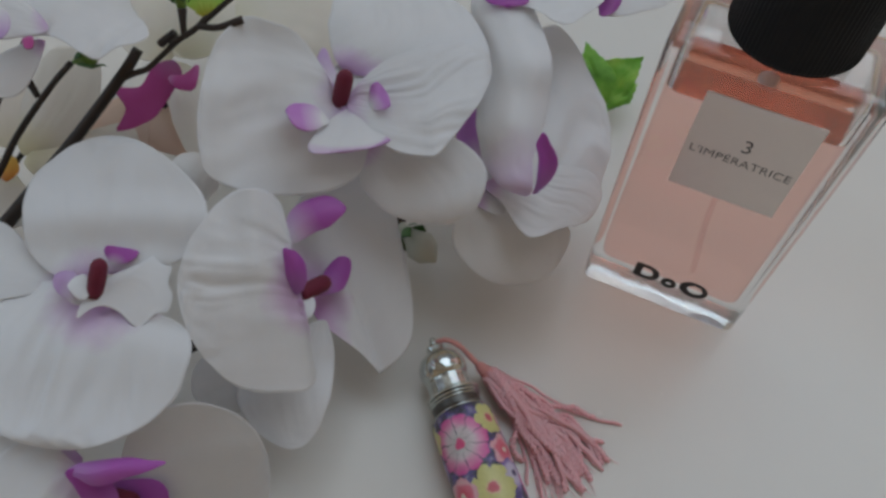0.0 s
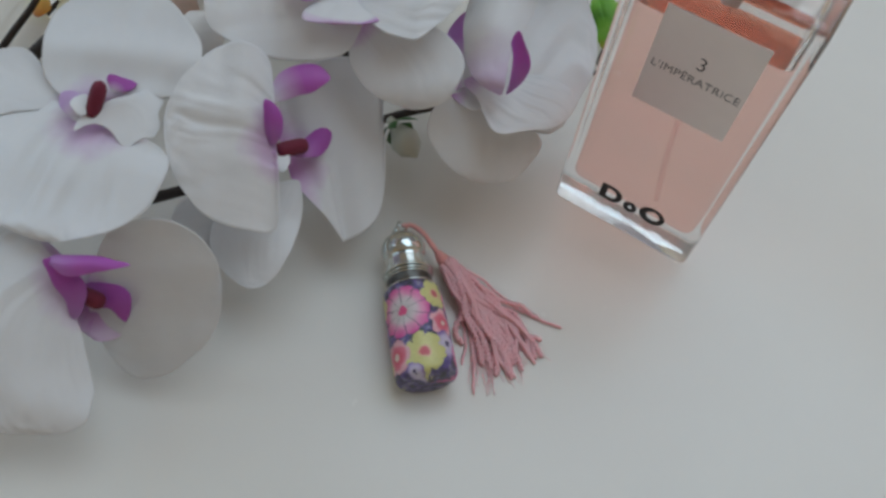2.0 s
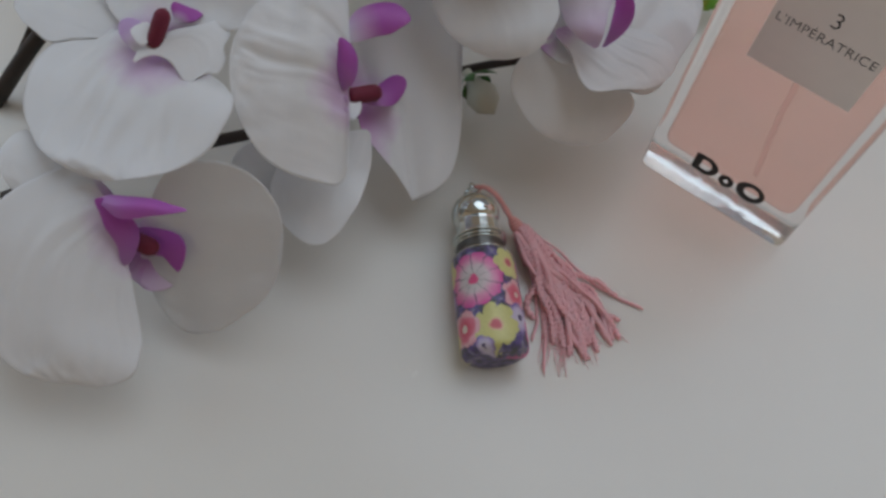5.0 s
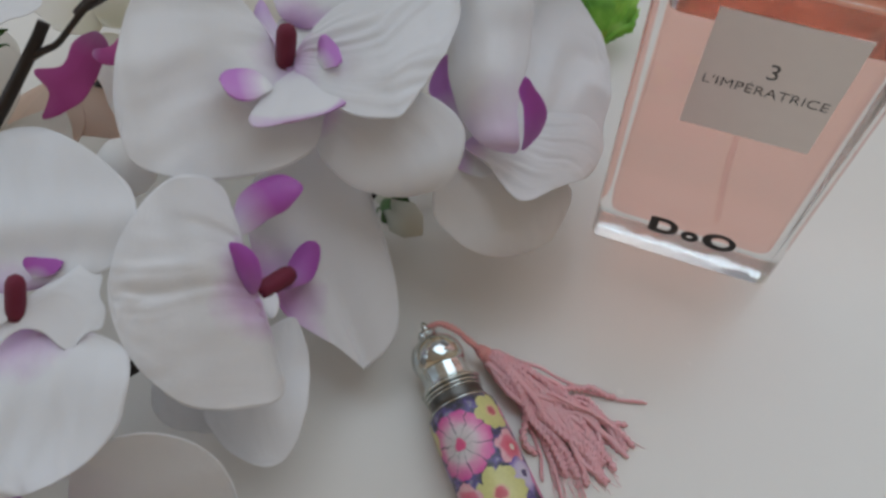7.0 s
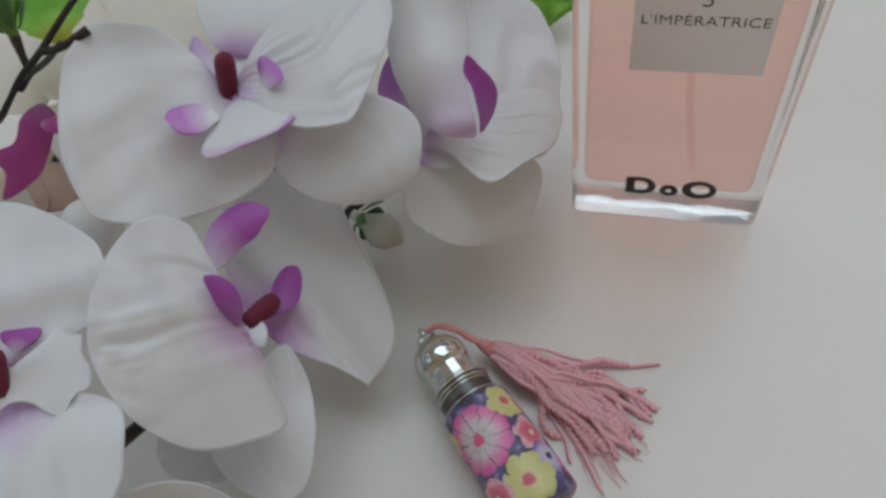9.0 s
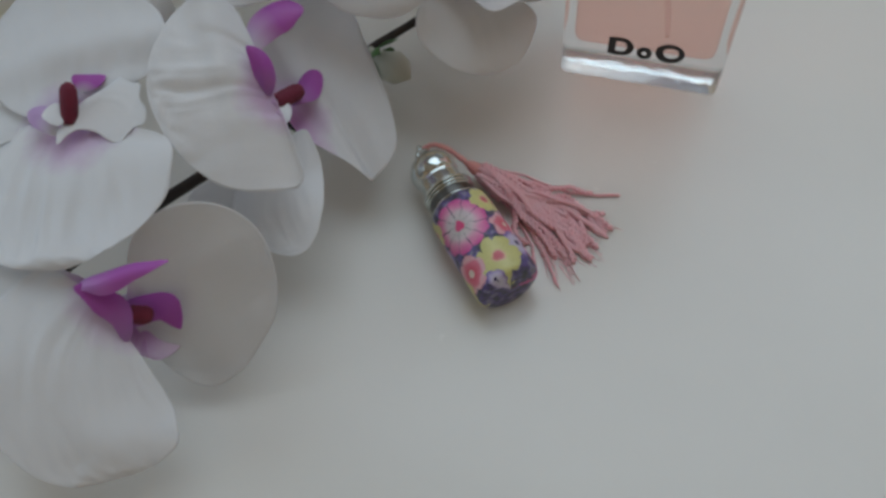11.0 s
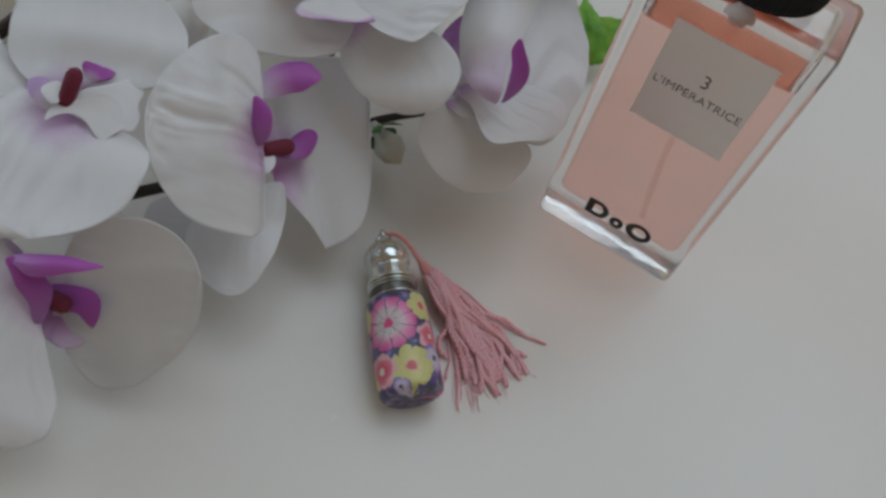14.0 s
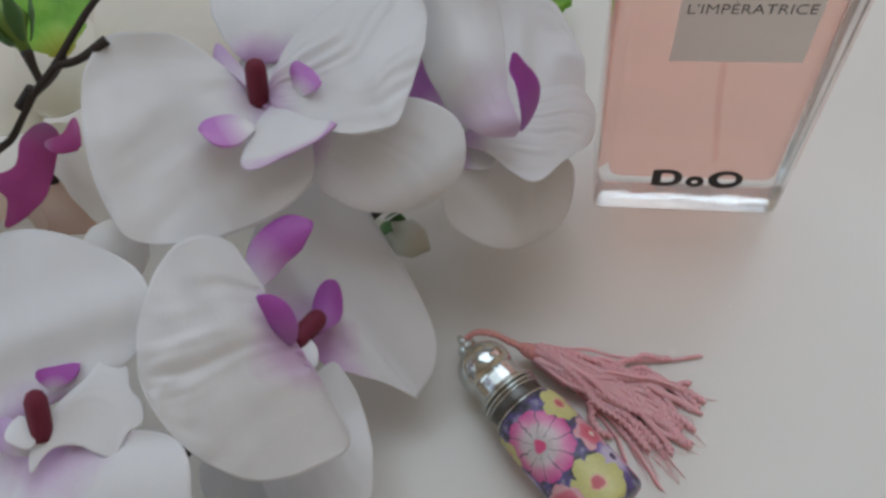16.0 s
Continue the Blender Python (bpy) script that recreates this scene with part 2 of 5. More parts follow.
def clay_material():
    """Polymer clay sleeve of cut canes: flowers laid in millimetres round and along the barrel."""
    n = Nodes("clay_flowers")
    tex = n.add("ShaderNodeTexCoord")
    sep = n.add("ShaderNodeSeparateXYZ", Vector=tex.outputs["UV"])
    at = n.coords()
    warp = n.math("MULTIPLY_ADD", n.noise(at, 260, 2.0), 2.0, -1.0)
    warp2 = n.math("MULTIPLY_ADD", n.noise(n.coords("Object", (1.3, 0.9, 1.1)), 230, 2.0), 2.0, -1.0)
    x = n.math("MULTIPLY_ADD", warp, 1.7, sep.outputs[0])
    y = n.math("MULTIPLY_ADD", warp2, 1.7, sep.outputs[1])
    swirl = n.noise(at, 330, 3.0)
    col = n.ramp(swirl, [(0.35, (0.04, 0.045, 0.05)), (0.47, (0.09, 0.08, 0.14)), (0.56, (0.12, 0.08, 0.30)), (0.64, (0.30, 0.28, 0.38)), (0.72, (0.16, 0.17, 0.17))])
    PINK = [(0.0, (0.75, 0.06, 0.20)), (0.17, (0.75, 0.07, 0.22)), (0.20, (0.62, 0.58, 0.57)), (0.48, (0.72, 0.60, 0.63)), (0.70, (0.80, 0.30, 0.50)), (1.0, (0.72, 0.07, 0.34))]
    YELLOW = [(0.0, (0.62, 0.10, 0.14)), (0.2, (0.66, 0.16, 0.18)), (0.24, (0.80, 0.50, 0.35)), (0.34, (0.70, 0.66, 0.28)), (1.0, (0.64, 0.62, 0.24))]
    RED = [(0.0, (0.80, 0.70, 0.60)), (0.16, (0.80, 0.70, 0.60)), (0.22, (0.72, 0.10, 0.16)), (0.6, (0.78, 0.20, 0.28)), (0.8, (0.82, 0.50, 0.54)), (1.0, (0.80, 0.34, 0.42))]
    LILAC = [(0.0, (0.05, 0.03, 0.10)), (0.18, (0.06, 0.03, 0.14)), (0.24, (0.66, 0.62, 0.74)), (0.6, (0.60, 0.52, 0.72)), (1.0, (0.16, 0.08, 0.40))]
    canes = [
        (-5.8, 13.2, 10.4, 10, PINK), (8.2, 7.0, 6.4, 6, YELLOW), (9.2, 19.2, 5.8, 5, RED), (9.4, 27.8, 5.6, 3, LILAC),
        (-0.3, 31.2, 8.2, 7, YELLOW), (-12.0, 30.0, 6.8, 5, RED), (-18.6, 7.0, 5.6, 6, YELLOW), (-20.5, 18.5, 5.6, 3, LILAC),
        (19.5, 9.5, 7.0, 9, PINK), (19.0, 32.0, 7.0, 9, PINK), (-22.5, 32.0, 6.6, 7, YELLOW), (-29.5, 12.0, 7.2, 9, PINK),
        (25.0, 20.5, 6.2, 6, YELLOW), (-5.5, 37.6, 3.6, 3, LILAC), (29.0, 4.0, 5.0, 5, RED),
    ]
    for cx, cy, r, petals, stops in canes:
        dx, dy = n.math("SUBTRACT", x, cx), n.math("SUBTRACT", y, cy)
        dist = n.math("SQRT", n.math("ADD", n.math("MULTIPLY", dx, dx), n.math("MULTIPLY", dy, dy)))
        ang = n.math("ARCTAN2", dy, dx)
        wave = n.math("ABSOLUTE", n.math("COSINE", n.math("MULTIPLY", ang, petals / 2)))
        edge = n.math("MULTIPLY_ADD", n.math("POWER", wave, 0.5), (0.12 if stops is PINK else 0.27) * r, (0.88 if stops is PINK else 0.73) * r)
        rel = n.math("DIVIDE", dist, edge)
        inside = n.math("LESS_THAN", rel, 1.0)
        tone = n.ramp(n.math("DIVIDE", dist, r), stops)
        if stops is PINK:
            line = n.math("MULTIPLY", n.math("LESS_THAN", wave, 0.10), n.math("GREATER_THAN", dist, 0.2 * r))
            tone = n.mix(n.math("MULTIPLY", line, 0.9), tone, (0.06, 0.07, 0.08))
        col = n.mix(inside, col, tone)
    normal = n.bump(n.noise(at, 700, 3.0), 0.15, 0.0004)
    col = n.mix(n.math("MULTIPLY", n.noise(at, 900, 2.0), 0.25), col, (0.05, 0.05, 0.06))
    return n.finish(n.principled(col, 0.36, Normal=normal))


clay_material()

# ---------------------------------------------------------------- mesh helpers


def thing(name, at=(0, 0, 0), label="", category="", group="", kind=""):
    ob = new(name)
    ob.empty_display_size = 0.01
    ob.location = at
    return tagged(ob, label, category, group, kind)


def origin(ob):
    place = Vector(ob.location)
    return place + origin(ob.parent) if ob.parent else place


def part(name, bm, material, parent, label="", smooth=True):
    """One mesh, built in world places, linked under its thing or part."""
    mesh = bpy.data.meshes.new(name)
    if parent is not None:
        bmesh.ops.translate(bm, verts=bm.verts, vec=-origin(parent))
    bm.to_mesh(mesh)
    bm.free()
    mesh.materials.append(MATS[material])
    if smooth:
        mesh.shade_smooth()
    ob = new(name, mesh)
    ob.parent = parent
    return tagged(ob, label)


def solo(name, bm, material, label="", category="", group="", kind="", smooth=True):
    return tagged(part(name, bm, material, None, "", smooth), label, category, group, kind)


def box(bm, lo, hi, bevel=0.0, seg=3):
    made = bmesh.ops.create_cube(bm, size=1.0)
    verts = made["verts"]
    lo, hi = Vector(lo), Vector(hi)
    for v in verts:
        v.co = Vector([(lo[i] + hi[i]) / 2 + v.co[i] * (hi[i] - lo[i]) for i in range(3)])
    if bevel:
        edges = list({e for v in verts for e in v.link_edges})
        bmesh.ops.bevel(bm, geom=edges, offset=bevel, segments=seg, profile=0.5, affect="EDGES")
    return bm


def one_box(lo, hi, bevel=0.0, seg=3):
    return box(bmesh.new(), lo, hi, bevel, seg)


def smooth_path(points, steps):
    """A Catmull-Rom line through the points."""
    pts = [Vector(p) for p in points]
    pts = [2 * pts[0] - pts[1], *pts, 2 * pts[-1] - pts[-2]]
    out = []
    for i in range(1, len(pts) - 2):
        a, b, c, d = pts[i - 1 : i + 3]
        for k in range(steps):
            t = k / steps
            out.append(0.5 * (2 * b + (c - a) * t + (2 * a - 5 * b + 4 * c - d) * t * t + (3 * b - a - 3 * c + d) * t**3))
    return out + [pts[-2]]


def tube(bm, line, radii, seg=8):
    """A closed tube along a line; radii: one per point, or end values to blend between."""
    count = len(line)
    if len(radii) != count:
        radii = [float(np.interp(i / (count - 1), np.linspace(0, 1, len(radii)), radii)) for i in range(count)]
    side = None
    rings = []
    for i, p in enumerate(line):
        ahead = (line[min(i + 1, count - 1)] - line[max(i - 1, 0)]).normalized()
        if side is None:
            side = ahead.orthogonal().normalized()
        side = (side - ahead * side.dot(ahead)).normalized()
        other = ahead.cross(side)
        rings.append([bm.verts.new(p + radii[i] * (side * math.cos(2 * math.pi * k / seg) + other * math.sin(2 * math.pi * k / seg))) for k in range(seg)])
    for a, b in zip(rings, rings[1:]):
        for k in range(seg):
            bm.faces.new((a[k], a[(k + 1) % seg], b[(k + 1) % seg], b[k]))
    bm.faces.new(rings[0][::-1])
    bm.faces.new(rings[-1])
    return bm


def lathe(profile, base, axis, seg=40, uv=None):
    """A turned shape: profile of (distance along axis, radius). uv in millimetres when asked for."""
    bm = bmesh.new()
    axis = Vector(axis).normalized()
    up = Vector((0, 0, 1)) if abs(axis.z) < 0.9 else Vector((0, 1, 0))
    up = (up - axis * up.dot(axis)).normalized()
    side = up.cross(axis)
    base = Vector(base)
    rings = []
    for d, r in profile:
        rings.append([bm.verts.new(base + axis * d + r * (up * math.cos(a) + side * math.sin(a))) for a in (2 * math.pi * k / seg - math.pi for k in range(seg))])
    layer = bm.loops.layers.uv.new("UVMap") if uv else None
    for i, (a, b) in enumerate(zip(rings, rings[1:])):
        for k in range(seg):
            face = bm.faces.new((a[k], a[(k + 1) % seg], b[(k + 1) % seg], b[k]))
            if uv:
                for loop, (kk, ii) in zip(face.loops, ((k, i), (k + 1, i), (k + 1, i + 1), (k, i + 1))):
                    loop[layer].uv = ((2 * math.pi * kk / seg - math.pi) * uv * 1000, profile[ii][0] * 1000)
    if profile[0][1] > 1e-6:
        bm.faces.new(rings[0][::-1])
    if profile[-1][1] > 1e-6:
        bm.faces.new(rings[-1])
    bmesh.ops.recalc_face_normals(bm, faces=bm.faces)
    return bm


EYE_SIDE = Vector((0.03, 0.02, 0.26))
PETAL_SEED = [0]


def closed_curve(points, steps):
    """A smooth closed line through the points; returns for each point its steps."""
    pts = [Vector(p) for p in points]
    k = len(pts)
    out = []
    for i in range(k):
        a, b, c, d = pts[i - 1], pts[i], pts[(i + 1) % k], pts[(i + 2) % k]
        for j in range(steps):
            t = j / steps
            out.append(0.5 * (2 * b + (c - a) * t + (2 * a - 5 * b + 4 * c - d) * t * t + (3 * b - a - 3 * c + d) * t**3))
    return out


def along(line, count):
    """The line laid out anew in count steps, closer together towards both ends."""
    far = [0.0]
    for a, b in zip(line, line[1:]):
        far.append(far[-1] + (b - a).length)
    out = []
    for i in range(count + 1):
        want = far[-1] * (0.35 * i / count + 0.65 * (1 - math.cos(math.pi * i / count)) / 2)
        out.append(Vector([float(np.interp(want, far, [p[n] for p in line])) for n in range(3)]))
    return out


def petal(parent, name, material, tip, outline, bulge=0.1, ruffle=0.0, crease=0.0024, thick=0.00026, dent=1.0, hollow=1.0, edge=1.0, curl=0.03, crumple=0.0003, teeth=0):
    """A cupped petal inside a smooth outline that starts at its base; tip: which point of the outline is the tip."""
    steps = 10
    loop = closed_curve(outline, steps)
    width = max((a - b).length for a in loop[::7] for b in loop[::7])
    rows = cols = int(min(64, max(14, width / 0.0009)))
    left = along(loop[: tip * steps + 1], rows)
    right = along((loop[tip * steps :] + loop[:1])[::-1], rows)
    B, T = left[0], left[-1]
    PETAL_SEED[0] += 1
    phase = PETAL_SEED[0] * 1.7
    for i in range(1, rows):
        out = (left[i] - right[i]).normalized()
        s = i / rows
        left[i] += out * 0.0008 * edge * noise.noise(Vector((s * width * 190, phase, 1))) * math.sin(math.pi * s)
        right[i] -= out * 0.0008 * edge * noise.noise(Vector((s * width * 190, phase, 9))) * math.sin(math.pi * s)
        if teeth:
            saw = (s * teeth) % 1.0 - 0.5
            left[i] += out * 0.0011 * saw
            right[i] -= out * 0.0011 * saw
    N = Vector()
    for a, b in zip(loop, loop[1:] + loop[:1]):
        N += (a - B).cross(b - B)
    N.normalize()
    if N.dot(EYE_SIDE - B) < 0:
        N = -N
    length = (T - B).length
    size = sum((a - b).length for a, b in zip(left, right)) / rows * 0.7
    widest = max((a - b).length for a, b in zip(left, right)) / 2
    bm = bmesh.new()
    layer = bm.loops.layers.uv.new("UVMap")
    grid = []
    for i in range(rows + 1):
        s = i / rows
        line = []
        for j in range(cols + 1):
            u = 2 * j / cols - 1
            spot = left[i].lerp(right[i], j / cols)
            half = (left[i] - right[i]).length / 2
            x, y = u * half / widest, 2 * s - 1
            across, ahead = u * half * 1000, s * length * 1000
            far = math.sqrt(x * x + y * y)
            inner = min(1.0, 2.2 * max(0.0, 1 - far * far))
            dome = 0.6 * max(-0.3, 1 - far * far)
            rim = min(1.0, far**4)
            wav = math.sin(7 * s + 4 * x + phase) * 0.5 + math.sin(15 * s - 7 * x + 2.1 * phase) * 0.3
            lift = bulge * length * dome + (0.014 + ruffle) * size * wav * rim * min(1.0, 3 * s)
            # slow hollows, and small dents as in pressed cloth
            slow = noise.noise(Vector((across / 14 + phase, ahead / 16, phase)))
            small = noise.noise(Vector((across / 5.0 + phase, ahead / 6.5, phase + 4)))
            lift += (0.060 + ruffle * 0.8) * hollow * size * slow * (0.25 + 0.75 * inner) * min(1.0, 4 * s)
            lift += 0.00030 * dent * small * inner
            # folds that fan out from the base and die away before the rim
            turn = math.degrees(math.atan2(across, ahead + 2.0)) + 5.0 * noise.noise(Vector((across / 9, ahead / 9, phase + 3)))
            fine = noise.noise(Vector((turn / 7.0 + phase, ahead / 22, phase + 5)))
            finer = noise.noise(Vector((turn / 3.0 + phase, ahead / 11, phase + 8)))
            patch = min(1.0, max(0.0, 0.45 + 1.5 * noise.noise(Vector((across / 15 + 5, ahead / 13, phase + 11)))))
            reach = min(1.0, 2.6 * s) * min(1.0, 2.2 * max(0.0, 1.0 - s))
            lift += crease * 0.085 * (fine + 0.5 * finer) * patch * inner * reach
            # crumpled towards the free end
            lift += crumple * noise.noise(Vector((across / 3.6, ahead / 2.8, phase + 17))) * max(0.0, s - 0.45) * 2 * min(1.0, 3 * max(0.0, 1.02 - far))
            lift += curl * size * max(0.0, far - 0.78) ** 2 * 9 * (0.5 + noise.noise(Vector((x * 2 + phase, s * 3.5, 2)))) * min(1.0, 3 * s)
            line.append((bm.verts.new(spot + N * lift), (u * 0.5 + 0.5, 0.5 * s + 0.5 * min(1.0, (spot - B).length / length))))
        grid.append(line)
    for a, b in zip(grid, grid[1:]):
        for j in range(cols):
            quad = (a[j], a[j + 1], b[j + 1], b[j])
            face = bm.faces.new([v for v, _ in quad])
            for loop_, (_, uv) in zip(face.loops, quad):
                loop_[layer].uv = uv
    bmesh.ops.remove_doubles(bm, verts=bm.verts, dist=0.00002)
    ob = part(name, bm, material, parent)
    shell = ob.modifiers.new("thickness", "SOLIDIFY")
    shell.thickness, shell.offset = thick, 0.0
    return ob


def blade(parent, name, material, base, tip, left, right, pointed=0.6, **more):
    """A leaf-like petal given by its two ends and its two widest points."""
    B, T, L, R = (Vector(v) for v in (base, tip, left, right))
    mid = (L + R) / 2
    out = [B, B.lerp(L, 0.62) + (L - mid) * 0.16, L, L.lerp(T, 0.55) + (L - mid) * 0.14 * (1 - pointed), T, T, R.lerp(T, 0.55) + (R - mid) * 0.14 * (1 - pointed), R, B.lerp(R, 0.62) + (R - mid) * 0.16]
    return petal(parent, name, material, 4, out, **more)


# ---------------------------------------------------------------- room and table
X0, X1, Y0, Y1, Z0, Z1 = -1.5, 1.7, -1.6, 1.7, -0.74, 1.76
solo("floor", one_box((X0, Y0, Z0 - 0.05), (X1, Y1, Z0)), "floor_boards", "brown wooden floor of the room", "floor", kind="structure", smooth=False)
bm = bmesh.new()
box(bm, (X0, Y0, Z1), (X1, 0.12, Z1 + 0.05))
box(bm, (X0, 1.62, Z1), (X1, Y1, Z1 + 0.05))
box(bm, (X0, 0.12, Z1), (-0.78, 1.62, Z1 + 0.05))
box(bm, (1.10, 0.12, Z1), (X1, 1.62, Z1 + 0.05))
solo("ceiling", bm, "ceiling_paint", "white painted ceiling with a roof window opening", "ceiling", kind="structure", smooth=False)
solo("wall_east", one_box((X1, Y0, Z0), (X1 + 0.1, Y1, Z1)), "wall_paint", "plain off-white painted wall", "wall", kind="structure", smooth=False)
bm = bmesh.new()
box(bm, (X0 - 0.1, Y0, Z0), (X0, Y1, 0.30))
box(bm, (X0 - 0.1, Y0, 1.42), (X0, Y1, Z1))
box(bm, (X0 - 0.1, Y0, 0.30), (X0, -0.97, 1.42))
box(bm, (X0 - 0.1, 0.27, 0.30), (X0, Y1, 1.42))
solo("wall_west", bm, "wall_paint", "off-white painted wall with a window opening", "wall", kind="structure", smooth=False)
solo("wall_south", one_box((X0, Y0 - 0.1, Z0), (X1, Y0, Z1)), "wall_paint", "plain off-white painted wall", "wall", kind="structure", smooth=False)
WX0, WX1, WZ0, WZ1 = -0.44, 1.68, 0.48, 1.72
bm = bmesh.new()
box(bm, (X0, Y1, Z0), (X1, Y1 + 0.1, WZ0))
box(bm, (X0, Y1, WZ1), (X1, Y1 + 0.1, Z1))
box(bm, (X0, Y1, WZ0), (WX0, Y1 + 0.1, WZ1))
box(bm, (WX1, Y1, WZ0), (X1, Y1 + 0.1, WZ1))
solo("wall_north", bm, "wall_paint", "off-white painted wall with a wide window opening", "wall", kind="structure", smooth=False)

TABLE = thing("table", (0.05, 0.12, -0.74), "smooth white table with a plain glossy top", "table")
part("tabletop", one_box((-0.65, -0.32, -0.028), (0.75, 0.62, 0.0), 0.003), "table_white", TABLE)
for lx in (-0.6, 0.66):
    for ly in (-0.27, 0.53):
        part("leg", one_box((lx, ly, -0.74), (lx + 0.05, ly + 0.05, -0.028), 0.004), "table_leg_paint", TABLE)

# ---------------------------------------------------------------- perfume bottle
BX0, BX1, BY0, BY1, BTOP = 0.0175, 0.0815, 0.2035, 0.2365, 0.1300
BCX, BCY = (BX0 + BX1) / 2, (BY0 + BY1) / 2
BOTTLE = thing("perfume_bottle", (BCX, BCY, 0), "clear rectangular glass bottle of pink perfume with black ribbed cap", "perfume bottle")
bm = one_box((BX0, BY0, 0.0003), (BX1, BY1, BTOP), 0.0032, 3)
WALL, FLOOR_Z, FILL_Z = 0.0049, 0.0172, 0.1105
hollow = one_box((BX0 + WALL, BY0 + 0.0048, FILL_Z - 0.006), (BX1 - WALL, BY1 - 0.0048, BTOP - 0.0035), 0.0040, 4)
bmesh.ops.bisect_plane(hollow, geom=hollow.verts[:] + hollow.edges[:] + hollow.faces[:], plane_co=(0, 0, FILL_Z), plane_no=(0, 0, -1), clear_outer=True)
bmesh.ops.reverse_faces(hollow, faces=hollow.faces)
temp = bpy.data.meshes.new("hollow")
hollow.to_mesh(temp)
hollow.free()
bm.from_mesh(temp)
body_ob = part("glass_body", bm, "bottle_glass", BOTTLE, "thick clear glass with a heavy base")
body_ob.visible_shadow = False  # daylight goes through the clear glass
body_ob.data.materials.append(MATS["bottle_foot"])
for face in body_ob.data.polygons:
    face.material_index = 1 if face.normal.z < -0.5 and face.center.z < 0.004 else 0
bm2 = one_box((BX0 + WALL, BY0 + 0.0048, FLOOR_Z), (BX1 - WALL, BY1 - 0.0048, FILL_Z + 0.006), 0.0040, 4)
cut = bmesh.ops.bisect_plane(bm2, geom=bm2.verts[:] + bm2.edges[:] + bm2.faces[:], plane_co=(0, 0, FILL_Z), plane_no=(0, 0, 1), clear_outer=True)
bmesh.ops.contextual_create(bm2, geom=[e for e in cut["geom_cut"] if isinstance(e, bmesh.types.BMEdge)])
bmesh.ops.recalc_face_normals(bm2, faces=bm2.faces)
perfume = part("perfume", bm2, "perfume_pink", BOTTLE, "pale pink perfume, top face tinted deeper orange to stand in for depth", smooth=False)
# same liquid; only the top face carries the painted-in depth colour
perfume.data.materials.append(MATS["perfume_depth_tint"])
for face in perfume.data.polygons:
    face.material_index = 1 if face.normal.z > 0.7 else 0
LX0, LX1, LZ0, LZ1 = 0.0339, 0.0695, 0.0757, 0.1178
FRONT = BY0 - 0.0002
LABEL = part("paper_label", one_box((LX0, BY0 - 0.00025, LZ0), (LX1, BY0 + 0.00005, LZ1)), "label_card", BOTTLE, "square matt beige-grey label", smooth=False)


def lettering(name, text, x, z, size, parent, y, squeeze=1.0):
    """Flat letters on the front of the bottle, centred at x."""
    data = bpy.data.curves.new(name, "FONT")
    data.body, data.size, data.align_x, data.extrude = text, size, "CENTER", 0.00004
    data.space_character, data.offset = 1.04, -size * 0.012
    temp_ob = bpy.data.objects.new(name, data)
    scene.collection.objects.link(temp_ob)
    mesh = bpy.data.meshes.new_from_object(temp_ob.evaluated_get(bpy.context.evaluated_depsgraph_get()))
    bpy.data.objects.remove(temp_ob)
    bm = bmesh.new()
    bm.from_mesh(mesh)
    for v in bm.verts:
        v.co = Vector((x + v.co.x * squeeze, y - v.co.z, z + v.co.y))
    return part(name, bm, "ink", parent, smooth=False)


lettering("number", "3", 0.0519, 0.0990, 0.0076, LABEL, BY0 - 0.0003)
lettering("title", "L'IMPÉRATRICE", 0.0519, 0.0928, 0.0046, LABEL, BY0 - 0.0003, 1.03)


def mark_shape(outline, hole=None, deep=0.00008):
    """A flat black mark on the front glass: a plain outline in metres from its lower left corner."""
    bm = bmesh.new()
    y = BY0 - 0.00006
    for side in (0.0, deep):
        ring = [bm.verts.new((px, y - side, pz)) for px, pz in outline]
        if hole:
            inner = [bm.verts.new((px, y - side, pz)) for px, pz in hole]
            k = len(ring)
            for i in range(k):
                bm.faces.new((ring[i], ring[(i + 1) % k], inner[(i + 1) % k], inner[i]))
        else:
            bm.faces.new(ring)
    return bm


def rounded(cx, cz, rx, rz, square_left=False, count=28):
    pts = []
    for i in range(count):
        a = 2 * math.pi * i / count
        c, s = math.cos(a), math.sin(a)
        if square_left and c < 0:
            pts.append((cx - rx * min(1.0, abs(c) * 3), cz + rz * s if abs(c) > 0.0 else cz))
        else:
            pts.append((cx + rx * c, cz + rz * s))
    return pts


part("front_mark", mark_shape(rounded(0.0412, 0.0212, 0.0050, 0.0046, True), rounded(0.0414, 0.0212, 0.0022, 0.0026, True)), "ink", BOTTLE, "plain black mark on the glass", smooth=False)
part("front_mark", mark_shape(rounded(0.0505, 0.0196, 0.0030, 0.0030), rounded(0.0505, 0.0194, 0.0010, 0.0009)), "ink", BOTTLE, smooth=False)
part("front_mark", mark_shape(rounded(0.0602, 0.0212, 0.0056, 0.0048), rounded(0.0606, 0.0214, 0.0030, 0.0026)), "ink", BOTTLE, smooth=False)

